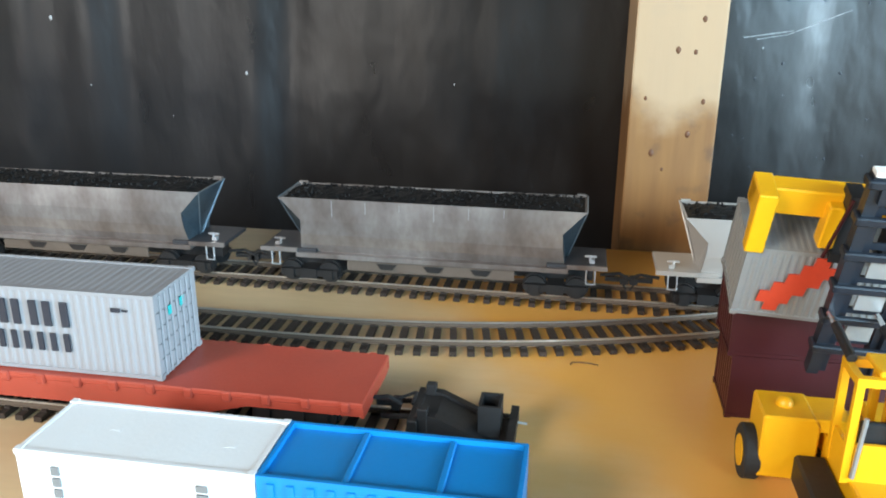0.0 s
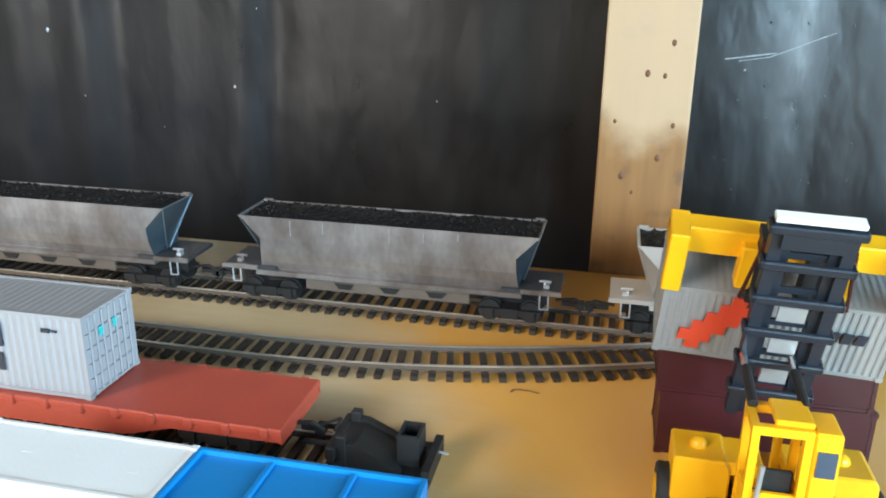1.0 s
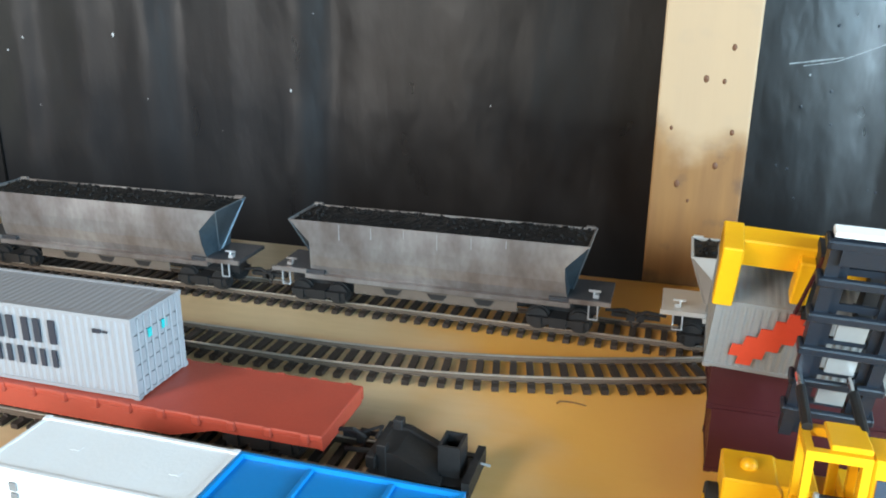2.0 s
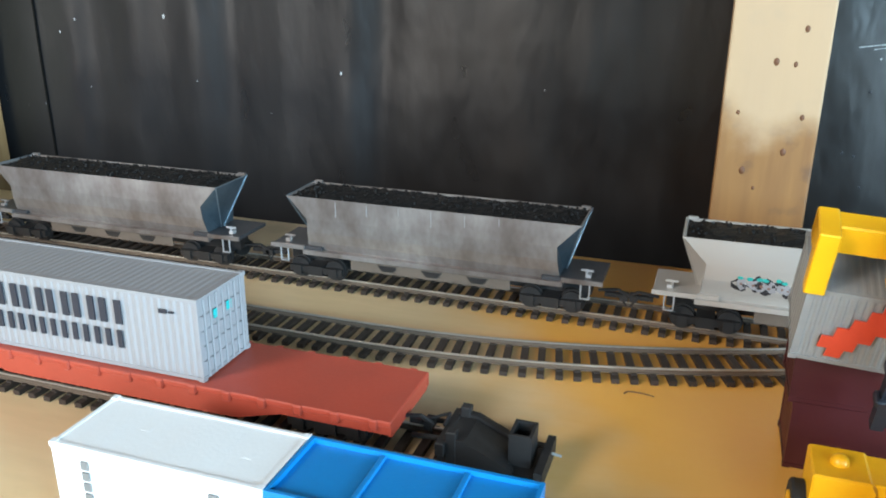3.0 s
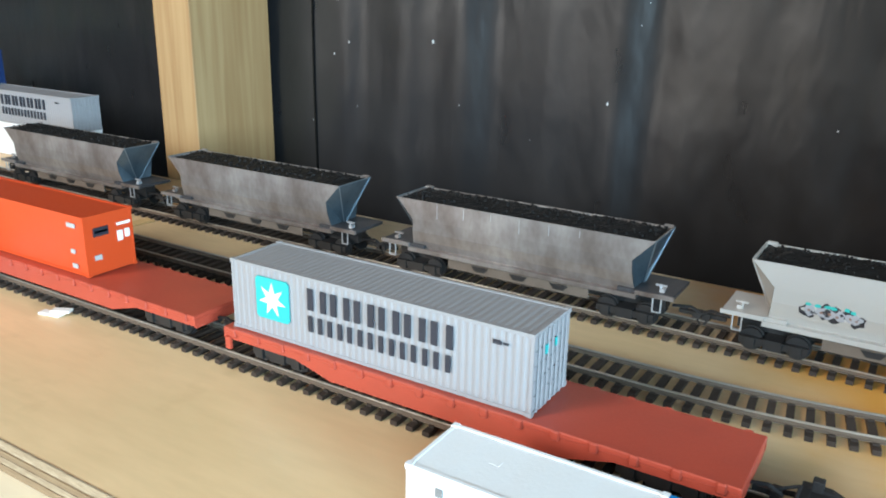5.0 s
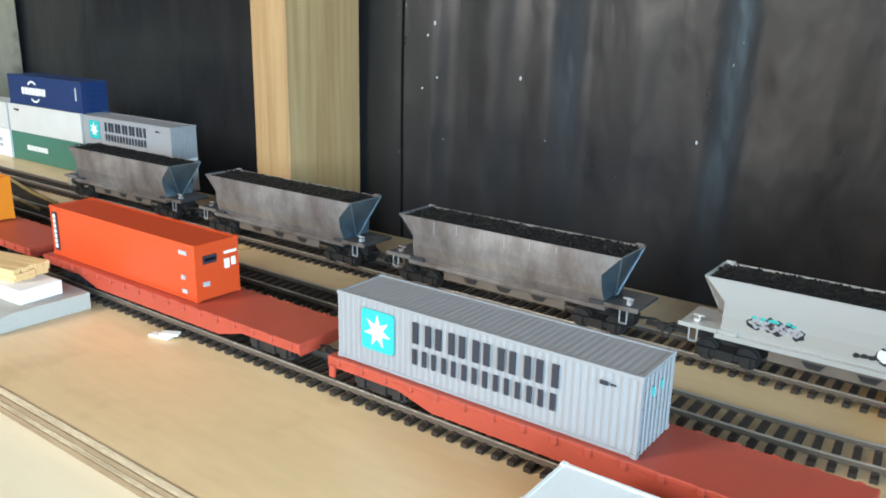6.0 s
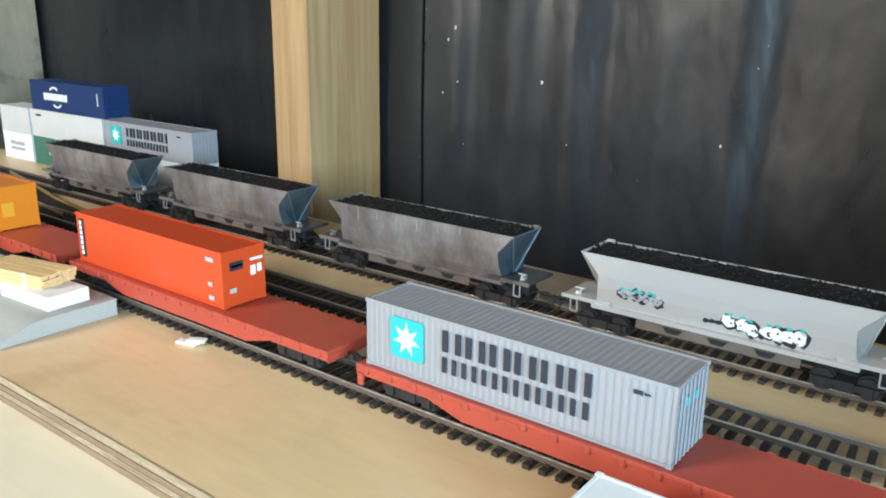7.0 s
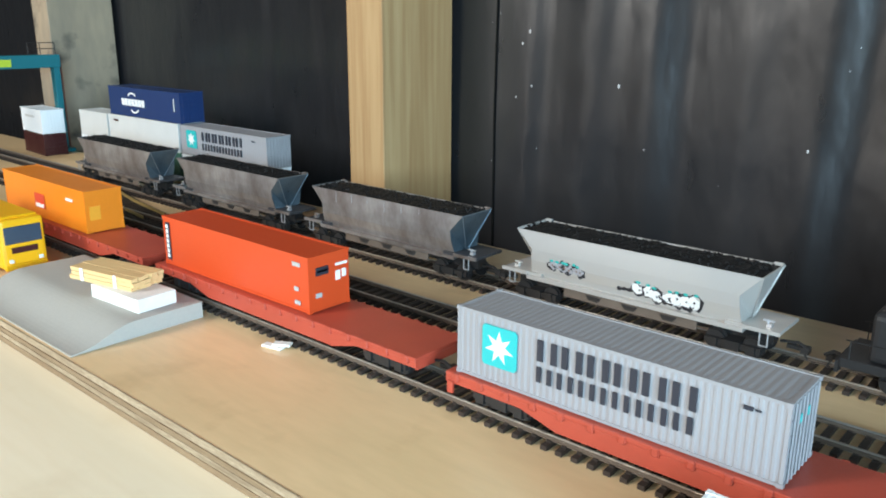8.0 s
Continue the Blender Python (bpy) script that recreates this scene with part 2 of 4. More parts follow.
structure("wall_east", boxes((2.0, 2.06, -1.5, -1.4, -0.9, 1.7), (2.0, 2.06, -0.5, 0.355, -0.9, 1.7), (2.0, 2.06, -1.4, -0.5, -0.9, 0.05), (2.0, 2.06, -1.4, -0.5, 0.8, 1.7)),
          PLASTER, "plain room wall with a window opening", "wall")
structure("wall_west", boxes((-2.46, -2.4, -1.5, 0.355, -0.9, 1.7)), PLASTER, "plain room wall", "wall")
structure("floor", boxes((-2.46, 2.06, -1.56, 0.40, -0.95, -0.9)), CONCRETE, "plain concrete floor", "floor")
structure("ceiling", boxes((-2.46, 2.06, -1.56, 0.40, 1.7, 1.75)), PLASTER, "plain ceiling", "ceiling")


def stud(name, x0, x1, y0, y1, wood, label, knots=()):
    ob = structure(name, bevelled(boxes((x0, x1, y0, y1, -0.9, 1.7)), 0.0012, 2), wood, label, "wall stud")
    for x, z, r in knots:
        bm = bmesh.new()
        bmesh.ops.create_uvsphere(bm, u_segments=12, v_segments=6, radius=1, matrix=Matrix.Translation((x, y0 + 0.0004, z)) @ Matrix.Diagonal((r, 0.0009, r * 1.4, 1)))
        part("knot", bm, KNOT, ob, smooth=True)
    return ob


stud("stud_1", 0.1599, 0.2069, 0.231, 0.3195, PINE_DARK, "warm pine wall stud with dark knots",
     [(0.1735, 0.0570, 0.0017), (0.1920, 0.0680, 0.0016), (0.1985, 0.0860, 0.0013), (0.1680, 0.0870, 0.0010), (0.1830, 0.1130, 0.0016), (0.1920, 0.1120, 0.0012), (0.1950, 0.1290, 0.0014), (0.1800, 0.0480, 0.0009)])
stud("stud_2", -0.4615, -0.4185, 0.231, 0.3195, PINE, "pale pine wall stud with long grain")
stud("stud_3", -1.083, -1.037, 0.231, 0.3195, PINE_OLD, "grey mould-stained wall stud")


CREASES = [(-1.05, 0.004, 0.03), (-0.72, 0.004, 0.02), (-0.345, 0.005, 0.022), (-0.292, 0.0080, 0.040), (-0.232, 0.0115, 0.036), (-0.160, 0.0040, 0.03),
           (-0.106, 0.0150, 0.036), (0.26, 0.006, 0.03), (0.33, 0.007, 0.03), (0.40, 0.006, 0.025), (0.50, 0.007, 0.03)]


def sheet_depth(x, z):
    """Soft hanging folds: each crease swings back over a short width and returns slowly."""
    d = noise.noise((x * 7, z * 0.8, 0.0)) * 0.0018 + noise.noise((x * 34, z * 6, 3.0)) * 0.0008 + noise.noise((x * 14, z * 7, 7.0)) * 0.0022
    for xc, deep, wide in CREASES:
        u = (x - xc - 0.010 * noise.noise((z * 2.5, xc * 9, 1.0)) - 0.02 * (z - 0.1)) / wide
        swing = 0.75 + 0.6 * noise.noise((z * 5, xc * 31, 4.0)) + 0.25 * noise.noise((z * 14, xc * 17, 9.0))
        if 0 < u < 1:
            d += deep * u * u * (3 - 2 * u) * swing
        elif 1 <= u < 5:
            d += deep * (1 - (u - 1) / 4) * swing
    return d


def sheet_mesh():
    """Black building paper behind the studs."""
    bm = bmesh.new()
    nx, nz = 700, 36
    rows = []
    for j in range(nz + 1):
        z = -0.3 + 1.5 * j / nz
        row = []
        for i in range(nx + 1):
            x = -1.9 + 3.2 * i / nx
            row.append(bm.verts.new((x, 0.3262 + sheet_depth(x, z), z)))
        rows.append(row)
    for j in range(nz):
        for i in range(nx):
            bm.faces.new((rows[j][i], rows[j][i + 1], rows[j + 1][i + 1], rows[j + 1][i]))
    return bm


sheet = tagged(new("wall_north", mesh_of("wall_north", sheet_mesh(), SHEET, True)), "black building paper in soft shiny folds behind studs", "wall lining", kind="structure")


def flecks():
    """Pale specks, painted for daylight through pinholes, and scuffs on the paper."""
    rng = random.Random(7)
    bm = bmesh.new()
    spots = [(-0.1057, 0.082, 0.0010), (-0.2548, 0.1186, 0.0013), (0.2444, 0.1072, 0.0007), (-0.335, 0.115, 0.0009), (-0.345, 0.150, 0.0011), (-0.338, 0.16, 0.0012), (-0.35, 0.105, 0.0008)]
    spots += [(rng.uniform(-0.41, 0.15), rng.uniform(0.03, 0.3), rng.uniform(0.0003, 0.0007)) for _ in range(14)]
    for x, z, r in spots:
        bmesh.ops.create_icosphere(bm, subdivisions=1, radius=1, matrix=Matrix.Translation((x, 0.3262 + sheet_depth(x, z), z)) @ Matrix.Diagonal((r, 0.0005, r * rng.uniform(0.8, 1.8), 1)))
    part("fleck", bm, FLECK, sheet, "pale specks painted for daylight through pinholes")
    bm = bmesh.new()
    for (x0, z0), (x1, z1), w in (((0.232, 0.1135), (0.262, 0.118), 0.0008), ((0.258, 0.1155), (0.296, 0.1305), 0.0005), ((0.240, 0.1125), (0.258, 0.1155), 0.0006)):
        n = 8
        for k in range(n):
            a, b2 = k / n, (k + 0.9) / n
            xa, xb, za, zb = x0 + (x1 - x0) * a, x0 + (x1 - x0) * b2, z0 + (z1 - z0) * a, z0 + (z1 - z0) * b2
            rod(bm, (xa, 0.3260 + sheet_depth(xa, za), za), (xb, 0.3260 + sheet_depth(xb, zb), zb), w * rng.uniform(0.3, 0.7), 5)
    part("scratch", bm, FLECK, sheet, "pale scratch on the paper")
    bm = bmesh.new()
    for k in range(14):
        x, z, r = rng.uniform(0.215, 0.33), rng.uniform(0.03, 0.15), rng.uniform(0.0006, 0.0011)
        bmesh.ops.create_icosphere(bm, subdivisions=1, radius=1, matrix=Matrix.Translation((x, 0.3262 + sheet_depth(x, z), z)) @ Matrix.Diagonal((r, 0.0005, r, 1)))
    part("pinhole", bm, PRINT_DARK, sheet, "small dark pinholes")
    x = -0.372
    bm = bmesh.new()
    for k in range(40):
        z = -0.05 + k * 0.01
        box(bm, x - 0.0008, x + 0.0008, 0.3248 + sheet_depth(x, z), 0.3262 + sheet_depth(x, z), z, z + 0.0101)
    part("lap_seam", bm, SEAM, sheet, "dark lapped seam")


flecks()


# ---- containers ----
def corrugated(bm, length, height, ribs, depth, place):
    """A panel with trapezoid ribs, sunk by depth; place turns (along, out, up) into a point."""
    pitch = length / ribs
    cols = []
    for i in range(ribs):
        for f, d in ((0.0, 0.0), (0.34, 0.0), (0.5, -depth), (0.84, -depth)):
            cols.append(((i + f) * pitch, d))
    cols.append((length, 0.0))
    pairs = [(bm.verts.new(place(a, d, 0)), bm.verts.new(place(a, d, height))) for a, d in cols]
    for (a, b), (c, d) in zip(pairs, pairs[1:]):
        bm.faces.new((a, c, d, b))
    return bm


def container(name, label, paint, length, width=0.028, height=0.0305, ribs=0, roof_ribs=True, door_bars=True, group="", flat=False):
    """A box container, its base at z 0, its x from 0 to length and y from 0 to width, doors at the far x end."""
    ob = thing(name, label, "container", group)
    r = 0.0013
    ribs = ribs or int(length / 0.0031)
    f = [(0, length, 0, r, 0, r), (0, length, width - r, width, 0, r), (0, length, 0, r, height - r, height), (0, length, width - r, width, height - r, height)]
    for x0 in (0, length - r):
        f += [(x0, x0 + r, r, width - r, 0.0002, r), (x0, x0 + r, r, width - r, height - r, height - 0.0001)]
        f += [(x0, x0 + r, y0, y0 + r, r, height - r) for y0 in (0, width - r)]
    part("frame", boxes(*f), paint, ob)
    part("core", boxes((0.0011, length - 0.0011, 0.0011, width - 0.0011, 0.0003, height - 0.0013)), paint, ob)
    for y, s in ((0.0, -1), (width, 1)):
        bm = bmesh.new()
        n = 2 if flat else ribs
        corrugated(bm, length - 2 * r, height - 2 * r, n, 0.0001 if flat else 0.00024, lambda a, d, u: (r + a, y + s * (d - 0.0002), r + u))
        part("side_panel", bm, paint, ob)
    bm = bmesh.new()
    corrugated(bm, length - 2 * r, width - 2 * r, ribs if roof_ribs else 2, 0.00013 if roof_ribs else 0.0001, lambda a, d, u: (r + a, r + u, height - 0.0003 + d))
    part("roof", bm, paint, ob)
    bm = bmesh.new()
    corrugated(bm, width - 2 * r, height - 2 * r, 7, 0.0006, lambda a, d, u: (0.0003 - d, r + a, r + u))
    part("end_panel", bm, paint, ob)
    bm = bmesh.new()
    if door_bars:
        for k in range(5):
            z0 = r + k * (height - 2 * r) / 5
            box(bm, length - 0.0010, length - 0.0002, r, width - r, z0 + 0.0002, z0 + (height - 2 * r) / 5 - 0.0002)
        part("door", bm, paint, ob)
        for y in (0.12, 0.24, 0.37, 0.5, 0.63, 0.76, 0.88):
            part("lock_rod", rod(bmesh.new(), (length + 0.0003, width * y, 0.0006), (length + 0.0003, width * y, height - 0.0008), 0.00045, 6), paint, ob)
    else:
        box(bm, length - 0.0010, length - 0.0002, r, width - r, r, height - r)
        part("door", bm, paint, ob)
    for x in (-0.0003, length - 0.0019):
        for y in (-0.0003, width - 0.0019):
            for z in (-0.0002, height - 0.0015):
                part("corner_casting", boxes((x, x + 0.0022, y, y + 0.0022, z, z + 0.0017)), paint, ob)
    return ob


def mark(name, parent, outline, material_, label="", y=-0.0009, thick=0.0006):
    """A flat printed shape on a container's or wagon's near side: outline of (x, z)."""
    return part(name, extrude_outline(outline, "y", y, y + thick), material_, parent, label)


def rect(x0, x1, z0, z1, lean=0.0):
    return [(x0, z0), (x1, z0), (x1 + lean, z1), (x0 + lean, z1)]


def star(cx, cz, r, points=7, inner=0.42):
    return [(cx + (r if k % 2 == 0 else r * inner) * math.sin(math.pi * k / points), cz + (r if k % 2 == 0 else r * inner) * math.cos(math.pi * k / points)) for k in range(2 * points)]


def star_livery(ob, k=1.0, dx=0.0):
    """Teal square with a pale star, and two rows of plain dark blocks for the lettering."""
    c = 0.0012
    x0, x1, z0, z1 = 0.0142 * k + dx, 0.0320 * k + dx, 0.0082, 0.0262
    mark("logo_square", ob, [(x0 + c, z0), (x1 - c, z0), (x1, z0 + c), (x1, z1 - c), (x1 - c, z1), (x0 + c, z1), (x0, z1 - c), (x0, z0 + c)], TEAL, "teal square logo panel", -0.0007)
    mark("logo_star", ob, star((x0 + x1) / 2, (z0 + z1) / 2, 0.0074), PRINT_WHITE, "white star shape", -0.0009)
    for count, pitch, wide, bar, z0, z1 in ((6, 0.01155, 0.0092, 0.0027, 0.0172, 0.0262), (7, 0.00985, 0.0070, 0.0020, 0.0080, 0.0146)):
        for i in range(count):
            a = (0.0420 + i * pitch) * k + dx
            for b in (a, a + (wide - bar) * k):
                mark("lettering_bar", ob, rect(b, b + bar * k, z0, z1), PRINT_DARK, "plain dark lettering bar", -0.0008)
    a = 0.1250 * k + dx
    mark("number_bar", ob, rect(a, a + 0.0032, 0.0242, 0.0256), PRINT_DARK, "", -0.0008)
    mark("number_bar", ob, rect(a + 0.0040, a + 0.0060, 0.0246, 0.0252), PRINT_DARK, "", -0.0008)


DECK = 0.0200
grey_container = container("shipping_container", "silver-grey ribbed container with teal star panel on red flat wagon", GREY_BOX, 0.1402, width=0.0292)
grey_container.matrix_basis = pose(-0.1402, 0, DECK + 0.0004)
star_livery(grey_container)
for y in (0.0085, 0.0165):
    part("door_decal", boxes((0.1404, 0.1407, y, y + 0.0028, 0.0205, 0.0238)), TEAL, grey_container, "small teal door sticker")

orange_container = container("shipping_container", "smooth red-orange container with white markings on a flat wagon", ORANGE_BOX, 0.1402, flat=True, roof_ribs=False, door_bars=False)
orange_container.matrix_basis = pose(-0.2429 - 0.1402, 0.002, DECK + 0.0004)
mark("name_panel", orange_container, rect(0.0035, 0.0075, 0.0035, 0.0272), PRINT_DARK, "dark vertical name strip", -0.0007)
for i in range(7):
    mark("lettering_block", orange_container, rect(0.0044, 0.0066, 0.0050 + i * 0.0031, 0.0073 + i * 0.0031), PRINT_WHITE, "", -0.0010)
for x, z, w in ((0.128, 0.0245, 0.006), (0.129, 0.011, 0.003), (0.129, 0.0035, 0.004)):
    mark("marking_bar", orange_container, rect(x, x + w, z, z + 0.0022), FLECK, "", -0.0007)
for y, z, w, h, mm in ((0.005, 0.0195, 0.0085, 0.0045, PRINT_DARK), (0.0058, 0.0212, 0.007, 0.0012, PRINT_BLUE), (0.0185, 0.0225, 0.008, 0.0014, PRINT_WHITE),
                       (0.0185, 0.0145, 0.0030, 0.0052, PRINT_WHITE), (0.0230, 0.0155, 0.0026, 0.0044, PRINT_WHITE), (0.0045, 0.0075, 0.004, 0.0025, FLECK)):
    part("end_marking", boxes((0.1399, 0.1406, y, y + w, z, z + h)), mm, orange_container)

amber_container = container("shipping_container", "amber container with red square mark on a flat wagon", AMBER_BOX, 0.1402, flat=True, roof_ribs=False, door_bars=False)
amber_container.matrix_basis = pose(-0.4889 - 0.1402, 0.002, DECK + 0.0004)
mark("logo_square", amber_container, rect(0.058, 0.074, 0.008, 0.019), PRINT_RED, "red square mark", -0.0007)
mark("lettering_bar", amber_container, rect(0.059, 0.073, 0.0085, 0.0115), PRINT_WHITE, "", -0.0009)
part("end_plate", boxes((0.1399, 0.1406, 0.0030, 0.0110, 0.0090, 0.0190)), AMBER_PALE, amber_container, "paler amber plate")
mark("marking_bar", amber_container, rect(0.112, 0.122, 0.0205, 0.0225), PRINT_WHITE, "", -0.0007)

white_container = container("shipping_container", "short white container with faint grey markings, standing on the board", WHITE_BOX, 0.0695, width=0.0277, height=0.0265, flat=True, roof_ribs=False)
white_container.matrix_basis = pose(-0.0140, -0.0544, 0.0003)
for i in range(5):
    mark("marking_bar", white_container, rect(0.0105, 0.0128, 0.0052 + i * 0.0036, 0.0078 + i * 0.0036), MARK_GREY, "", -0.0007)
for i in range(2):
    mark("marking_bar", white_container, rect(0.053, 0.0562, 0.0195 - i * 0.0028, 0.0214 - i * 0.0028), MARK_GREY, "", -0.0007)
for x, y in ((0.020, 0.014), (0.038, 0.013), (0.056, 0.0115)):
    part("roof_boss", bevelled(boxes((x, x + 0.0034, y, y + 0.0026, 0.0259, 0.02615)), 0.0001), WHITE_BOX, white_container)


def open_container():
    ob = thing("open_container", "bright blue open-topped container with cross bars on the board", "container")
    L, W, H, r = 0.0695, 0.0277, 0.0265, 0.0012
    part("wall_panel", boxes((0, L, 0, r, 0.0003, H)), BLUE_BOX, ob)
    part("wall_panel", boxes((0, L, W - r, W, 0.0003, H)), BLUE_BOX, ob)
    part("end_panel", boxes((0, r, r, W - r, 0.0003, H)), BLUE_BOX, ob)
    part("end_panel", boxes((L - r, L, r, W - r, 0.0003, H)), BLUE_BOX, ob)
    part("cover", boxes((r, L - r, r, W - r, H - 0.0035, H - 0.0016)), BLUE_BOX, ob)
    for x in (0.0225, 0.0475):
        part("roof_bar", bevelled(boxes((x, x + 0.0018, r, W - r, H - 0.0017, H - 0.0006)), 0.0003), BLUE_BOX, ob)
    for i in range(12):
        part("rib", boxes((0.003 + i * 0.0055, 0.005 + i * 0.0055, -0.0006, 0.0001, 0.001, H - 0.002)), BLUE_BOX, ob)
    return ob


open_container().matrix_basis = pose(0.0560, -0.0544, 0.0003)


# ---- tracks ----
def track(label, points, sleeper_pitch=0.0073, rail_paint=RAIL):
    """Model track along a line of (x, y) points."""
    ob = thing("railway_track", label, "track")
    pts = [Vector((x, y, 0)) for x, y in points]
    for side in (-0.0094, 0.0094):
        bm = bmesh.new()
        rings = []
        for i, p in enumerate(pts):
            d = (pts[min(i + 1, len(pts) - 1)] - pts[max(i - 1, 0)]).normalized()
            n = Vector((-d.y, d.x, 0))
            prof = [(-0.0009, 0.0024), (0.0009, 0.0024), (0.0009, 0.0028), (0.00035, 0.0032), (0.00035, 0.0041), (0.00045, 0.0044), (0.00045, 0.0050),
                    (-0.00045, 0.0050), (-0.00045, 0.0044), (-0.00035, 0.0041), (-0.00035, 0.0032), (-0.0009, 0.0028)]
            rings.append([bm.verts.new(p + n * (side + a) + Vector((0, 0, z))) for a, z in prof])
        for a, b in zip(rings, rings[1:]):
            for k in range(len(a)):
                bm.faces.new((a[k], a[(k + 1) % len(a)], b[(k + 1) % len(a)], b[k]))
        rail = part("rail", bm, rail_paint, ob)
        rail.data.materials.append(RAIL_SIDE if rail_paint is RAIL else rail_paint)
        for p in rail.data.polygons:
            p.material_index = 0 if p.center.z > 0.0046 else 1
    mesh = mesh_of("sleeper", boxes((-0.00155, 0.00155, -0.0150, 0.0150, -0.0002, 0.0021), (-0.0011, 0.0011, -0.0114, -0.0076, 0.0021, 0.0028), (-0.0011, 0.0011, 0.0076, 0.0114, 0.0021, 0.0028)), SLEEPER)
    walked, nxt = 0.0, 0.004
    for a, b in zip(pts, pts[1:]):
        seg = (b - a).length
        while nxt <= walked + seg:
            p = a.lerp(b, (nxt - walked) / seg)
            d = b - a
            s = new("sleeper", mesh)
            s.parent = ob
            s.matrix_basis = pose(p.x, p.y, 0, 0, 0, math.degrees(math.atan2(d.y, d.x)) + random.uniform(-0.6, 0.6))
            nxt += sleeper_pitch
        walked += seg
    return ob


BACK_Y, MID_Y, FORE_Y = 0.1490, 0.0853, 0.0132
track("straight back track with brown sleepers under the hopper train", [(-1.45, BACK_Y), (0.62, BACK_Y)])


def curved_line():
    line = [(-1.05, MID_Y), (0.015, MID_Y)]
    radius = 0.49
    for k in range(1, 20):
        a = radians(1.5 * k)
        line.append((0.015 + radius * math.sin(a), MID_Y + radius * (1 - math.cos(a))))
    return line


track("middle track of nickel rails curving towards the back track", curved_line())
track("straight near track with brown sleepers under the flat wagons", [(-1.25, FORE_Y), (0.118, FORE_Y)])


# ---- rolling stock parts ----
def bogie(parent, x, wheel_x=0.0102, height=0.0050):
    ob = part("bogie", boxes((x - 0.0145, x + 0.0145, -0.0128, -0.0105, height + 0.0035, height + 0.0068), (x - 0.0145, x + 0.0145, 0.0105, 0.0128, height + 0.0035, height + 0.0068),
                             (x - 0.004, x + 0.004, -0.0135, 0.0135, height + 0.0025, height + 0.0075),
                             *[(x + s * wheel_x - 0.0022, x + s * wheel_x + 0.0022, y - 0.0014, y + 0.0014, height + 0.0025, height + 0.0072) for s in (-1, 1) for y in (-0.0124, 0.0124)]), BLACK, parent)
    for s in (-1, 1):
        bm = bmesh.new()
        for y in (-0.0093, 0.0093):
            rod(bm, (0, y - 0.0012, 0), (0, y + 0.0012, 0), 0.0052, 16)
            rod(bm, (0, y * 0.86 - 0.0004, 0), (0, y * 0.86 + 0.0004, 0), 0.0060, 16)
        rod(bm, (0, -0.0100, 0), (0, 0.0100, 0), 0.0010, 8)
        w = part("wheelset", bm, BLACK, ob)
        w.location = (x + s * wheel_x, 0, height + 0.0053)
    return ob


def coupler(parent, x, s, z=0.0115, reach=1.0):
    s = s * reach
    bm = boxes((min(x, x + s * 0.0065), max(x, x + s * 0.0065), -0.0013, 0.0013, z - 0.001, z + 0.001))
    box(bm, min(x + s * 0.0055, x + s * 0.0085), max(x + s * 0.0055, x + s * 0.0085), -0.0028, 0.0022, z - 0.0018, z + 0.0014)
    rod(bm, (x + s * 0.006, 0.0, z - 0.001), (x + s * 0.008, 0.0, z - 0.0055), 0.0005, 6)
    rod(bm, (x - s * 0.002, -0.0040, z + 0.0030), (x + s * 0.0050, -0.0036, z + 0.0040), 0.0008, 6)
    rod(bm, (x + s * 0.0050, -0.0036, z + 0.0040), (x + s * 0.0092, -0.0030, z + 0.0010), 0.0008, 6)
    return part("coupler", bm, BLACK, parent)


def flat_wagon(length, label):
    """A flat wagon with fish-belly sides; x from -length/2 to length/2, deck top at DECK."""
    ob = thing("flat_wagon", label, "wagon", "flat wagons")
    h, w = length / 2, 0.0182
    part("deck", bevelled(boxes((-h, h, -w, w, DECK - 0.0022, DECK)), 0.0004), RED_OXIDE, ob)
    outline = [(-h, DECK - 0.002), (-h, DECK - 0.0050), (-h + 0.040, DECK - 0.0050), (-h + 0.058, DECK - 0.0098), (h - 0.058, DECK - 0.0098), (h - 0.040, DECK - 0.0050), (h, DECK - 0.0050), (h, DECK - 0.002)]
    for y in (-w + 0.0004, w - 0.0016):
        part("side_sill", extrude_outline(outline, "y", y, y + 0.0012), RED_OXIDE, ob)
    for x in (-h + 0.0002, h - 0.0014):
        part("end_sill", boxes((x, x + 0.0012, -w + 0.0016, w - 0.0016, DECK - 0.0062, DECK - 0.0021)), RED_OXIDE, ob)
    mesh = mesh_of("stake_pocket", bevelled(boxes((-0.0016, 0.0016, -0.0008, 0.0008, -0.0036, 0.0002)), 0.0005), RED_OXIDE)
    k = int((length - 0.012) / 0.0128)
    for y, turn in ((-w, 0), (w, 180)):
        for i in range(k + 1):
            s = new("stake_pocket", mesh)
            s.parent = ob
            s.matrix_basis = pose(-h + 0.006 + i * (length - 0.012) / k, y, DECK, 0, 0, turn)
    part("underframe", boxes((-h + 0.02, h - 0.02, -0.0035, 0.0035, DECK - 0.009, DECK - 0.0022)), BLACK, ob)
    for x in (-h + 0.026, h - 0.026):
        bogie(ob, x)
    for s in (-1, 1):
        coupler(ob, s * h, s)
        if s < 0:
            part("step", boxes((s * (h - 0.003) - 0.0015, s * (h - 0.003) + 0.0015, -w - 0.0006, -w + 0.0006, DECK - 0.0095, DECK - 0.0040)), RED_OXIDE, ob)
    return ob


flat_a = flat_wagon(0.2155, "oxide red flat wagon carrying a grey container, deck half empty")
flat_a.matrix_basis = pose(-0.0370, 0.0155, 0)
flat_b = flat_wagon(0.2260, "oxide red flat wagon with stake pockets carrying a red-orange container")
flat_b.matrix_basis = pose(-0.2760, 0.0155, 0)
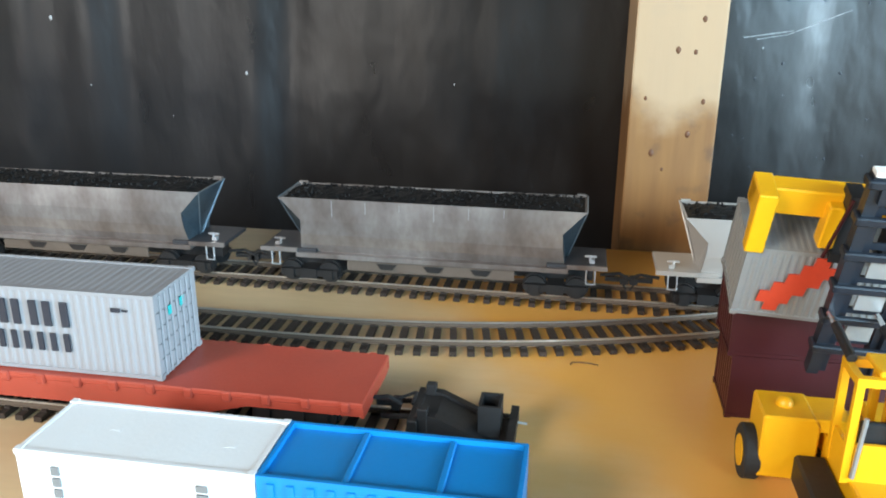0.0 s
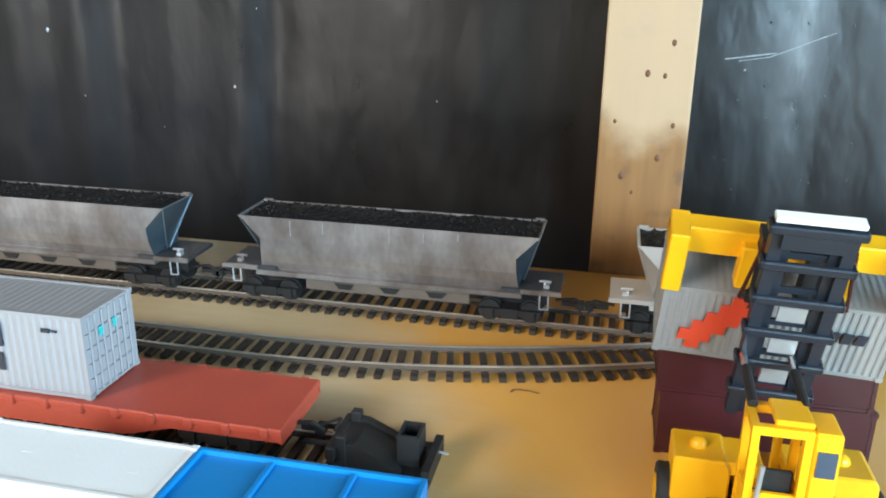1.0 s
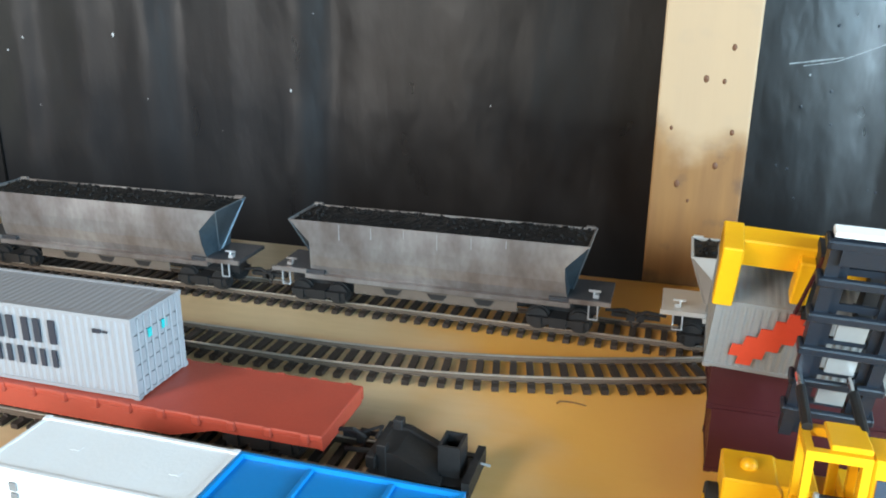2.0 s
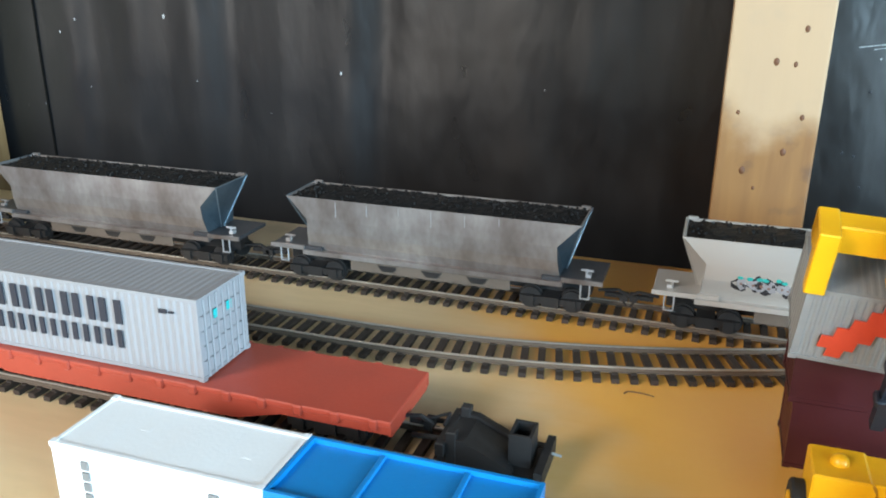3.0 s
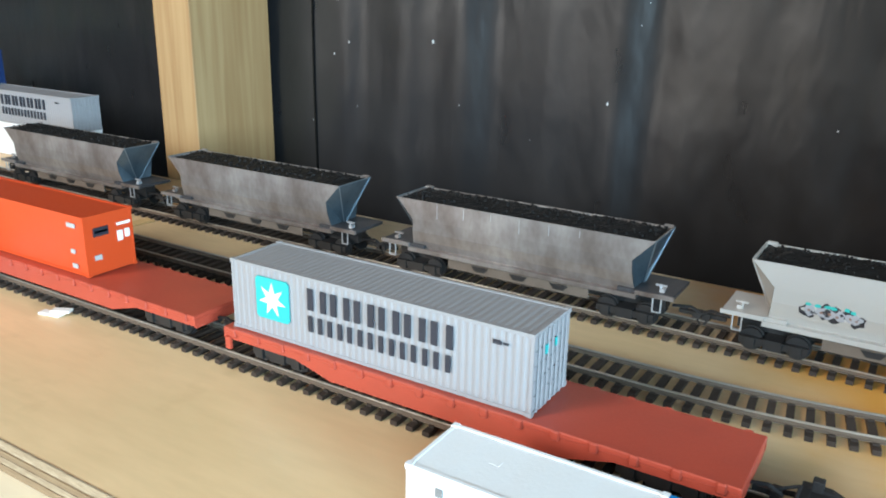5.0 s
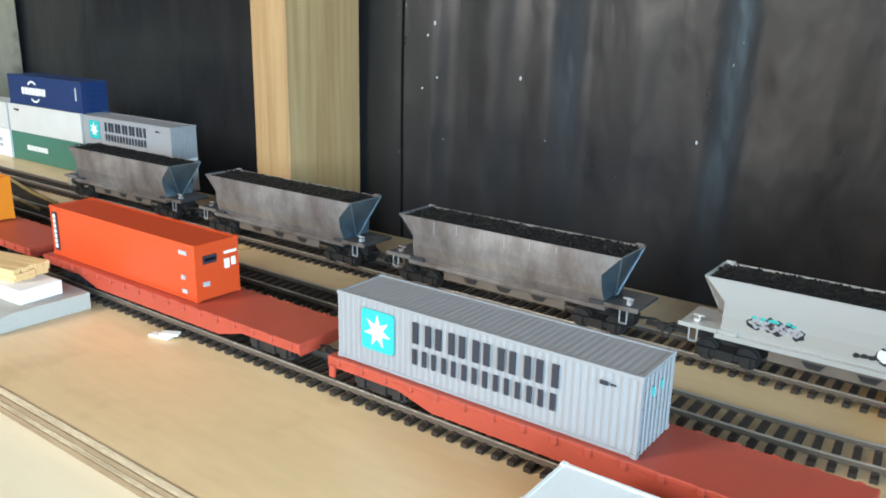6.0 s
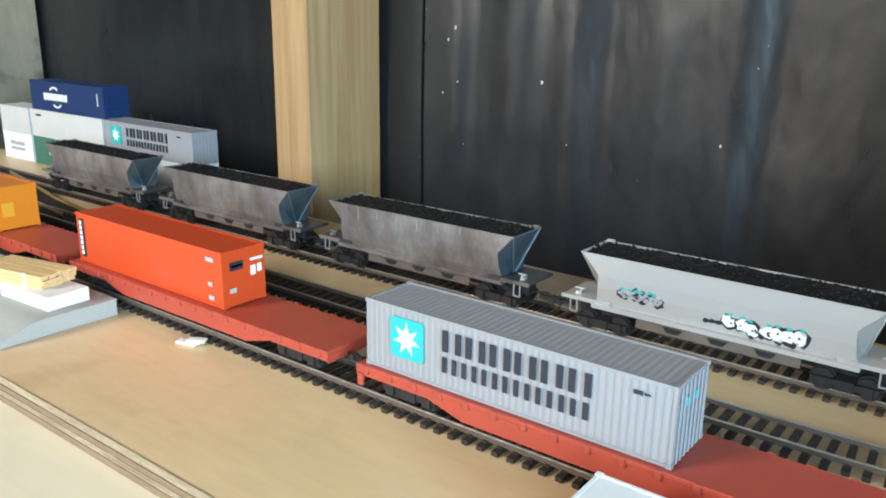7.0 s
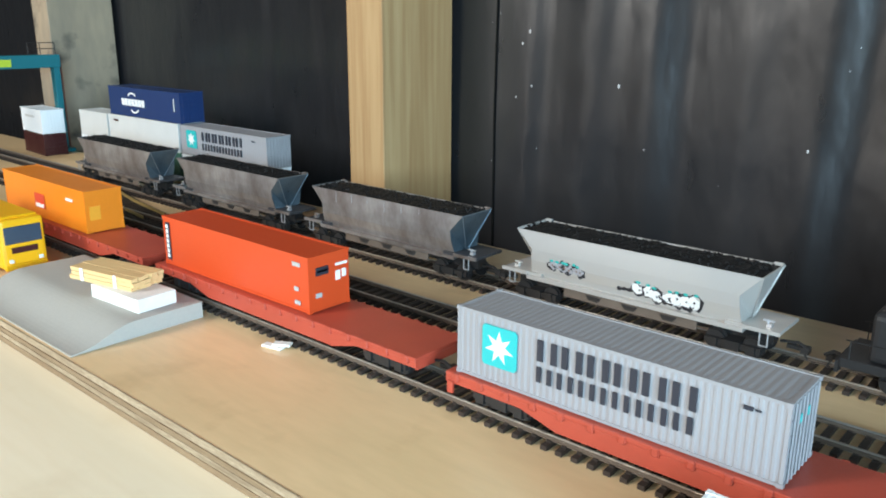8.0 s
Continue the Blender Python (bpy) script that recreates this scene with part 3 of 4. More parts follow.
flat_c = flat_wagon(0.2155, "oxide red flat wagon carrying an amber container")
flat_c.matrix_basis = pose(-0.5130, 0.0155, 0)


# ---- hopper wagons ----
def coal_heap(length, width, z, seed):
    rng = random.Random(seed)
    bm = bmesh.new()
    nx, ny = 60, 14
    rows = []
    for i in range(nx + 1):
        x = -length / 2 + length * i / nx
        row = []
        for j in range(ny + 1):
            y = -width / 2 + width * j / ny
            crown = 0.0024 * (1 - (2 * j / ny - 1) ** 2) * min(1, 8 * (1 - abs(2 * i / nx - 1)))
            row.append(bm.verts.new((x, y, z + crown + 0.0010 * noise.noise((x * 330 + seed, y * 330, 0)) + 0.0007 * noise.noise((x * 90, y * 90, seed)))))
        rows.append(row)
    for i in range(nx):
        for j in range(ny):
            bm.faces.new((rows[i][j], rows[i + 1][j], rows[i + 1][j + 1], rows[i][j + 1]))
    for k in range(300):
        x, y = rng.uniform(-0.49, 0.49) * length, rng.uniform(-0.48, 0.48) * width
        c = 0.0024 * (1 - (2 * y / width) ** 2)
        s = rng.uniform(0.0004, 0.0011)
        bmesh.ops.create_icosphere(bm, subdivisions=1, radius=s, matrix=pose(x, y, z + c + 0.0002, rng.uniform(0, 90), rng.uniform(0, 90), rng.uniform(0, 90)) @ Matrix.Diagonal((1, rng.uniform(0.6, 1), rng.uniform(0.5, 0.9), 1)))
    return bm


def hopper_wagon(label, paint, deck_paint, seed, seams, end_paint=HOPPER_END_SHADE):
    """A coal hopper wagon; x from -0.086 to 0.086, y about the track's middle."""
    ob = thing("hopper_wagon", label, "wagon", "coal train")
    #        z       half length  half width
    levels = [(0.0210, 0.0645, 0.0110), (0.0255, 0.0638, 0.0128), (0.0310, 0.0632, 0.0143), (0.0380, 0.0628, 0.0149), (0.0490, 0.0732, 0.0150)]
    bm = bmesh.new()

    def ring(trim):
        return [[bm.verts.new((sx * (L - trim), sy * (w - trim), z)) for sx, sy in ((-1, -1), (1, -1), (1, 1), (-1, 1))] for z, L, w in levels]
    outer, inner = ring(0.0), ring(0.0007)
    for rows, flip in ((outer, False), (inner, True)):
        for a, b in zip(rows, rows[1:]):
            for k in (0, 2):
                bm.faces.new((a[k], a[k + 1], b[k + 1], b[k]))
        for s, (p, q) in ((1, (1, 2)), (-1, (0, 3))):
            if flip:
                foot = bm.verts.new((s * 0.0635, 0, 0.0212))
                bm.faces.new((rows[-1][p], rows[-1][q], foot))
                for side in (p, q):
                    for a, b in zip(rows, rows[1:]):
                        bm.faces.new((a[side], b[side], foot))
    for k in range(4):
        bm.faces.new((outer[-1][k], outer[-1][(k + 1) % 4], inner[-1][(k + 1) % 4], inner[-1][k]))
    part("body", bm, paint, ob)
    for s in (-1, 1):
        # the end sheet: a sloping triangle between two folded corner sheets that meet at its foot
        bm = bmesh.new()
        foot = bm.verts.new((s * 0.0645, 0, 0.0212))
        edges = [[bm.verts.new((s * (L + 0.0001), sy * w, z)) for z, L, w in levels] for sy in (-1, 1)]
        bm.faces.new((edges[0][-1], edges[1][-1], foot))
        for e in edges:
            for a, b in zip(e, e[1:]):
                bm.faces.new((a, b, foot))
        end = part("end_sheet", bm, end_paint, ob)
        bm = bmesh.new()
        for sy in (-1, 1):
            rod(bm, (s * 0.0734, sy * 0.0149, 0.0490), (s * 0.0650, sy * 0.0006, 0.0216), 0.00035, 5)
        rod(bm, (s * 0.0734, -0.0149, 0.0490), (s * 0.0734, 0.0149, 0.0490), 0.00035, 5)
        part("edge_strip", bm, EDGE_STEEL if end_paint is HOPPER_END_SHADE else end_paint, end)
    part("top_rim", boxes((-0.0732, 0.0732, -0.01545, -0.0149, 0.0484, 0.0492)), paint, ob)
    part("coal", coal_heap(0.1443, 0.0286, 0.0481, seed), COAL, ob, "black glittering coal load")
    if seams:
        for i in range(6):
            x = -0.047 + i * 0.0165
            part("panel_seam", boxes((x, x + 0.0003, -0.01515, -0.0147, 0.0405 + 0.002 * ((i * 7) % 3), 0.0482)), WIRE, ob)
    part("floor_plate", boxes((-0.0660, 0.0660, -0.0132, 0.0132, 0.0192, 0.0212)), paint, ob)
    for s in (-1, 1):
        part("end_platform", bevelled(boxes((min(s * 0.0560, s * 0.0838), max(s * 0.0560, s * 0.0838), -0.0138, 0.0138, 0.0212, 0.0232)), 0.0003), deck_paint, ob)
    part("side_sill", boxes((-0.0660, 0.0660, -0.0148, -0.0130, 0.0190, 0.0213)), paint, ob)
    part("side_sill", boxes((-0.0660, 0.0660, 0.0130, 0.0148, 0.0190, 0.0213)), paint, ob)
    part("step_plate", boxes((-0.0842, -0.0655, -0.0150, -0.0137, 0.0214, 0.0235)), paint, ob)
    part("step_plate", boxes((0.0655, 0.0842, -0.0150, -0.0137, 0.0214, 0.0235)), paint, ob)
    for y in (-0.0120, 0.0112):
        part("discharge_plate", boxes((-0.0410, 0.0410, y, y + 0.0008, 0.0128, 0.0192)), UNDER_BROWN, ob)
    # black patches paint the shade inside the plate's trapezoid openings
    for x in (-0.026, -0.003, 0.020):
        part("discharge_door", extrude_outline([(x, 0.0170), (x + 0.010, 0.0170), (x + 0.0078, 0.0142), (x + 0.0022, 0.0142)], "y", -0.0126, -0.0119), BLACK, ob)
    part("underframe", boxes((-0.078, 0.078, -0.004, 0.004, 0.0125, 0.0194)), BLACK, ob)
    for x in (-0.0605, 0.0605):
        bogie(ob, x, 0.0098)
    for s in (-1, 1):
        coupler(ob, s * 0.0838, s, 0.0128, 1.28)
        bm = bmesh.new()
        for x in (0.0745, 0.0785):
            rod(bm, (s * x, -0.0146, 0.0215), (s * x, -0.0146, 0.0145), 0.0004, 6)
        rod(bm, (s * 0.0745, -0.0146, 0.0146), (s * 0.0785, -0.0146, 0.0146), 0.0004, 6)
        part("step_iron", bm, WIRE, ob, "pale wire step")
        bm = bmesh.new()
        rod(bm, (s * 0.0760, -0.0085, 0.0230), (s * 0.0760, -0.0085, 0.0268), 0.0006, 6)
        rod(bm, (s * 0.0735, -0.0085, 0.0262), (s * 0.0790, -0.0085, 0.0262), 0.0006, 6)
        box(bm, s * 0.0770 - 0.0012, s * 0.0770 + 0.0012, -0.0100, -0.0070, 0.0230, 0.0248)
        part("brake_stand", bm, WIRE if s > 0 else paint, ob)
        part("top_bracket", boxes((s * 0.0705 - 0.0022, s * 0.0705 + 0.0022, 0.0134, 0.0151, 0.0488, 0.0500)), paint, ob)
    return ob


def side_y(z):
    """The near face of a hopper body at height z."""
    rows = [(0.0210, 0.0110), (0.0255, 0.0128), (0.0310, 0.0143), (0.0380, 0.0149), (0.0490, 0.0150)]
    for (a, p), (b, q) in zip(rows, rows[1:]):
        if z <= b:
            return -(p + (q - p) * (z - a) / (b - a))
    return -rows[-1][1]


def paint_patch(ob, outline, material_, lift):
    bm = bmesh.new()
    near = [bm.verts.new((x, side_y(z) - lift, z)) for x, z in outline]
    far = [bm.verts.new((x, side_y(z) + 0.0003, z)) for x, z in outline]
    k = len(outline)
    bm.faces.new(near)
    for i in range(k):
        bm.faces.new((near[i], far[i], far[(i + 1) % k], near[(i + 1) % k]))
    part("graffiti_patch", bm, material_, ob)


def blob(rng, cx, cz, rx, rz, n=9, rough=0.25):
    return [(cx + rx * rng.uniform(1 - rough, 1 + rough) * math.cos(2 * math.pi * i / n), cz + rz * rng.uniform(1 - rough, 1 + rough) * math.sin(2 * math.pi * i / n)) for i in range(n)]


PITCH, HOPPER_X = 0.1898, 0.0663
weathered = "weathered silver-grey hopper wagon with brownish grime, loaded with coal"
hopper_b = hopper_wagon(weathered, HOPPER, HOPPER_DECK, 1, True)
hopper_a = hopper_wagon(weathered, HOPPER, HOPPER_DECK, 2, False)
hopper_first = hopper_wagon(weathered, HOPPER, HOPPER_DECK, 3, False)
hopper_clean = hopper_wagon("clean pale grey hopper wagon with graffiti, loaded with coal", HOPPER_CLEAN, HOPPER_CLEAN, 4, False, HOPPER_CLEAN)

def bubbles(ob, x, z, count, seed, rim, fill, core, size=1.0, tail=0):
    """Sprayed bubble shapes that cannot be read: uneven rounds with rims and teal flecks."""
    rng = random.Random(seed)
    places = [(x + k * 0.0054 * size + rng.uniform(-0.0010, 0.0010), z + rng.uniform(-0.0009, 0.0010)) for k in range(count)]
    sizes = [(rng.uniform(0.0030, 0.0038), rng.uniform(0.0030, 0.0042)) for _ in places]
    lift = 0.0001
    for scale, paint, n in ((1.28 * size, rim, 11), (0.94 * size, fill, 11), (0.20, core, 5)):
        for (cx, cz), (rx, rz) in zip(places, sizes):
            lift += 0.000006
            paint_patch(ob, blob(rng, cx + rng.uniform(-0.0008, 0.0008), cz + rng.uniform(-0.0008, 0.0008), rx * scale, rz * scale, n, 0.34), paint, lift)
    for cx, cz in places:
        lift += 0.000006
        paint_patch(ob, blob(rng, cx + rng.uniform(-0.002, 0.002), cz + 0.0044 * size, 0.0014, 0.0008, 6), GRAFFITI_TEAL, lift)
    for k in range(tail):
        lift += 0.000006
        paint_patch(ob, blob(rng, x - 0.0062 - k * 0.0032, z - 0.0006 - k * 0.0003, 0.0020, 0.0013, 7, 0.35), rim, lift)


bubbles(hopper_clean, 0.0080, 0.0272, 7, 8, GRAFFITI_BLACK, PRINT_WHITE, GRAFFITI_BLACK, tail=3)
bubbles(hopper_clean, -0.0480, 0.0302, 6, 11, GRAFFITI_BLACK, GRAFFITI_GREY, GRAFFITI_BROWN, 0.72)


def locomotive():
    ob = thing("locomotive", "matt black model diesel locomotive on the back track", "locomotive", "coal train")
    part("frame", bevelled(boxes((-0.090, 0.090, -0.0165, 0.0165, 0.0150, 0.0195)), 0.0004), BLACK, ob)
    part("hood", bevelled(boxes((-0.079, 0.060, -0.0150, 0.0150, 0.0194, 0.0440)), 0.0035, 3), BLACK, ob)
    part("cab", bevelled(boxes((0.0595, 0.084, -0.0162, 0.0162, 0.0194, 0.0500)), 0.002, 2), BLACK, ob)
    part("fuel_tank", bevelled(boxes((-0.024, 0.024, -0.0145, 0.0145, 0.0070, 0.0151)), 0.002, 2), BLACK, ob)
    part("end_beam", boxes((-0.0915, -0.0899, -0.0165, 0.0165, 0.0120, 0.0180)), BLACK, ob)
    for y in (-0.0160, 0.0160):
        bm = bmesh.new()
        rod(bm, (-0.088, y, 0.0285), (0.058, y, 0.0285), 0.0003, 6)
        for i in range(8):
            rod(bm, (-0.086 + i * 0.02, y, 0.0194), (-0.086 + i * 0.02, y, 0.0285), 0.0003, 6)
        part("handrail", bm, BLACK, ob)
    for x in (-0.058, 0.058):
        bogie(ob, x)
    for s in (-1, 1):
        coupler(ob, s * 0.0905, s, 0.0128)
    return ob


loco = locomotive()
TRAIN = [(hopper_first, HOPPER_X - 2 * PITCH), (hopper_a, HOPPER_X - PITCH + 0.0022), (hopper_b, HOPPER_X), (hopper_clean, HOPPER_X + PITCH), (loco, HOPPER_X + 2 * PITCH + 0.012)]



# ---- lift truck and its stack ----
def bars(ob, rows, material_, y=-0.0008):
    for x0, x1, z0, z1 in rows:
        mark("lettering_bar", ob, rect(x0, x1, z0, z1), material_, "", y)


for z, dx in ((0.0003, 0.0), (0.0248, -0.0016)):
    ob = container("shipping_container", "dark maroon short container in a stack on the board", MAROON_BOX, 0.0697, height=0.0243, flat=True, group="maroon stack")
    ob.matrix_basis = pose(0.1917 + dx, 0.0457, z)

TILT_UP = pose(0.1866, 0.0344, 0.0456, 18, 3, 0)
silver = container("shipping_container", "silver ribbed short container with red zigzag mark, gripped by lift truck", SILVER_BOX, 0.0697, height=0.0270, ribs=30)
silver.matrix_basis = TILT_UP
for i, (x, z, w) in enumerate(((0.0090, 0.0036, 0.0044), (0.0064, 0.0068, 0.0098), (0.0098, 0.0106, 0.0102), (0.0134, 0.0144, 0.0104), (0.0170, 0.0182, 0.0094), (0.0200, 0.0216, 0.0044))):
    mark("logo_bar", silver, rect(x, x + w, z, z + 0.0044, 0.0006), PRINT_RED, "plain red zigzag bar", -0.0009 - i * 0.00003)
for x in (0.0455, 0.0495, 0.0535, 0.0575):
    mark("lettering_block", silver, rect(x, x + 0.0029, 0.0140, 0.0178, 0.0006), PRINT_DARK, "plain dark lettering block", -0.0009)


def lift_truck():
    ob = thing("lift_truck", "yellow toy container lift truck with dark blue lattice mast", "lift truck")
    # spreader, along the tilted container
    sp = part("spreader", bevelled(boxes((-0.0015, 0.0712, 0.0040, 0.0120, 0.0375, 0.0465)), 0.0005), YELLOW, ob)
    for x in (-0.0015, 0.0655):
        part("spreader_arm", bevelled(extrude_outline([(-0.0018, 0.0262), (0.0030, 0.0262), (0.0042, 0.0380), (0.0125, 0.0380), (0.0125, 0.0470), (-0.0018, 0.0470)], "x", x, x + 0.0057), 0.0004), YELLOW, sp)
    for x in (0.0195, 0.0470):
        part("spreader_bracket", bevelled(boxes((x, x + 0.0045, 0.0000, 0.0065, 0.0290, 0.0440)), 0.0005), YELLOW, sp)
    for x in (0.0255, 0.0395):
        bm = boxes((x - 0.0022, x + 0.0022, -0.0015, 0.0060, 0.0255, 0.0285), (x - 0.0018, x + 0.0028, -0.0010, 0.0070, 0.0440, 0.0490), (x - 0.0014, x + 0.0030, 0.0005, 0.0060, 0.0270, 0.0450))
        part("carriage_block", bm, BLACK, sp)
    for xa, xb in ((0.0215, 0.0245), (0.0520, 0.0490)):
        part("hose", rod(bmesh.new(), (xa, -0.0012, 0.0270), (xb, -0.0012, 0.0480), 0.0006, 6), MAROON_BOX, sp, "dark red hose")
    sp.matrix_basis = TILT_UP
    # mast, leaning back over the truck
    mast = part("mast", boxes((-0.0110, -0.0076, -0.0016, 0.0026, 0.0200, 0.0930)), MAST_BLUE, ob)
    for r in ((0.0076, 0.0110, -0.0016, 0.0026, 0.0200, 0.0930), (-0.0074, -0.0050, 0.0002, 0.0036, 0.0200, 0.0900), (0.0050, 0.0074, 0.0002, 0.0036, 0.0200, 0.0900)):
        part("mast_rail", boxes(r), MAST_BLUE, mast)
    for i in range(6):
        z = 0.0300 + i * 0.0118
        part("mast_rung", bevelled(boxes((-0.0122, 0.0122, -0.0032, -0.0012, z, z + 0.0026), (-0.0124, -0.0110, -0.0032, 0.0022, z, z + 0.0026), (0.0110, 0.0124, -0.0032, 0.0022, z, z + 0.0026)), 0.0004), MAST_BLUE, mast)
        part("mast_web", boxes((-0.0068, 0.0068, 0.0008, 0.0016, z + 0.0020, z + 0.0042)), MAST_BLUE, mast)
    for z in (0.0345, 0.0465, 0.0585):
        part("mast_plate", boxes((-0.0038, 0.0038, -0.0008, 0.0004, z, z + 0.0062)), SILVER_BOX, mast, "pale ribbed plate")
    part("mast_head", bevelled(boxes((-0.0112, 0.0112, -0.0028, 0.0016, 0.0926, 0.0941)), 0.0003), PRINT_WHITE, mast, "white mast head bar")
    part("mast_head", boxes((-0.0085, 0.0085, -0.0030, 0.0016, 0.0845, 0.0912)), MAST_BLUE, mast)
    mast.matrix_basis = pose(0.2200, 0.0300, 0.0125, 17, 2, 0)
    # chassis
    part("chassis", bevelled(boxes((0.2128, 0.2400, -0.085, 0.0220, 0.0085, 0.0200)), 0.001, 2), YELLOW, ob)
    part("axle_beam", boxes((0.1990, 0.2490, 0.0060, 0.0180, 0.0060, 0.0130)), BLACK, ob)
    # added black block, stands in for the shadow between fender and cab
    part("underframe", bevelled(boxes((0.2035, 0.2126, -0.080, 0.0010, 0.0060, 0.0150)), 0.0008), BLACK, ob)
    for s in (-1, 1):
        x = 0.2225 + s * 0.0202
        part("fender", bevelled(extrude_outline([(-0.0085, 0.0050), (0.0080, 0.0050), (0.0080, 0.0240), (0.0065, 0.0262), (-0.0085, 0.0262)], "y", 0.0020, 0.0190), 0.0006), YELLOW, ob).matrix_basis = pose(x, 0, 0)
        part("fender_arm", bevelled(boxes((min(x, x - s * 0.017), max(x, x - s * 0.017), 0.0030, 0.0180, 0.0215, 0.0258)), 0.0004), YELLOW, ob)
        bm = bmesh.new()
        bmesh.ops.create_uvsphere(bm, u_segments=10, v_segments=6, radius=0.0027, matrix=Matrix.Translation((x - 0.001, 0.0105, 0.0264)))
        part("lamp_dome", bm, YELLOW, ob, smooth=True)
        w = part("wheel", bevelled(rod(bmesh.new(), (x + s * 0.0070, 0.0105, 0.0088), (x + s * 0.0122, 0.0105, 0.0088), 0.0088, 20), 0.0006), TYRE, ob)
        part("hub", rod(bmesh.new(), (x + s * 0.0115, 0.0105, 0.0088), (x + s * 0.0126, 0.0105, 0.0088), 0.0050, 14), YELLOW, w)
        w = part("wheel", bevelled(rod(bmesh.new(), (x + s * -0.004, -0.0700, 0.0088), (x + s * 0.0012, -0.0700, 0.0088), 0.0088, 20), 0.0006), TYRE, ob)
        part("hub", rod(bmesh.new(), (x + s * 0.0010, -0.0700, 0.0088), (x + s * 0.0016, -0.0700, 0.0088), 0.0050, 14), YELLOW, w)
        bm = bmesh.new()
        rod(bm, (0.2180 + s * 0.0067, 0.0085, 0.0545), (0.2180 + s * 0.0067, -0.0085, 0.0520), 0.0014, 10)
        cyl = part("tilt_cylinder", bm, BLACK, ob)
        part("piston", rod(bmesh.new(), (0.2180 + s * 0.0067, 0.0150, 0.0555), (0.2180 + s * 0.0067, 0.0082, 0.0545), 0.0012, 10), CHROME, cyl, "bright chrome piston")
    # cab: an open frame of posts with a roof and lower panels
    x0, x1, y0, y1, z0, z1 = 0.2100, 0.2252, -0.0192, -0.0050, 0.0195, 0.0510
    t = 0.0021
    cab = part("cab_frame", boxes(*[(x, x + t, y, y + t, z0, z1 - t) for x in (x0, x1 - t) for y in (y0, y1 - t)],
                                  (x0, x1, y0, y0 + t, z1 - t, z1 + 0.0004), (x0, x1, y1 - t, y1, z1 - t, z1 + 0.0004), (x0, x0 + t, y0 + t, y1 - t, z1 - t, z1), (x1 - t, x1, y0 + t, y1 - t, z1 - t, z1),
                                  (x0 + 0.0085, x0 + 0.0085 + t, y1 - t, y1, z0, z1 - t)), YELLOW, ob)
    part("cab_roof", bevelled(boxes((x0 + 0.0055, x1, y0 + 0.0010, y1 - 0.0008, z1 + 0.0005, z1 + 0.0022)), 0.0004), YELLOW, cab)
    part("cab_panel", boxes((x0 + 0.0004, x1 - 0.0004, y0 + 0.0004, y0 + 0.0016, z0, z0 + 0.0120), (x0 + 0.0004, x0 + 0.0016, y0 + 0.0018, y1 - 0.0022, z0, z0 + 0.0110), (x1 - 0.0016, x1 - 0.0004, y0 + 0.0018, y1 - 0.0022, z0, z0 + 0.0110)), YELLOW, cab)
    part("cab_box", bevelled(boxes((x1 + 0.0002, x1 + 0.0072, -0.0190, -0.0065, 0.0200, 0.0510)), 0.0007), YELLOW, ob)
    part("cab_window", boxes((x1 + 0.0014, x1 + 0.0062, -0.0195, -0.0189, 0.0385, 0.0460)), GLASS_DARK, ob, "small dark window")
    part("seat", bevelled(boxes((0.2140, 0.2225, -0.0160, -0.0080, 0.0200, 0.0260), (0.2140, 0.2225, -0.0165, -0.0145, 0.0260, 0.0370)), 0.0005), BLACK, cab)
    part("window_bar", rod(bmesh.new(), (0.2128, -0.0196, 0.0215), (0.2138, -0.0196, 0.0400), 0.0007, 6), SILVER_BOX, cab)
    part("counterweight", bevelled(boxes((0.2085, 0.2395, -0.0980, -0.0600, 0.0100, 0.0330)), 0.0025, 2), YELLOW, ob)
    return ob


lift_truck()


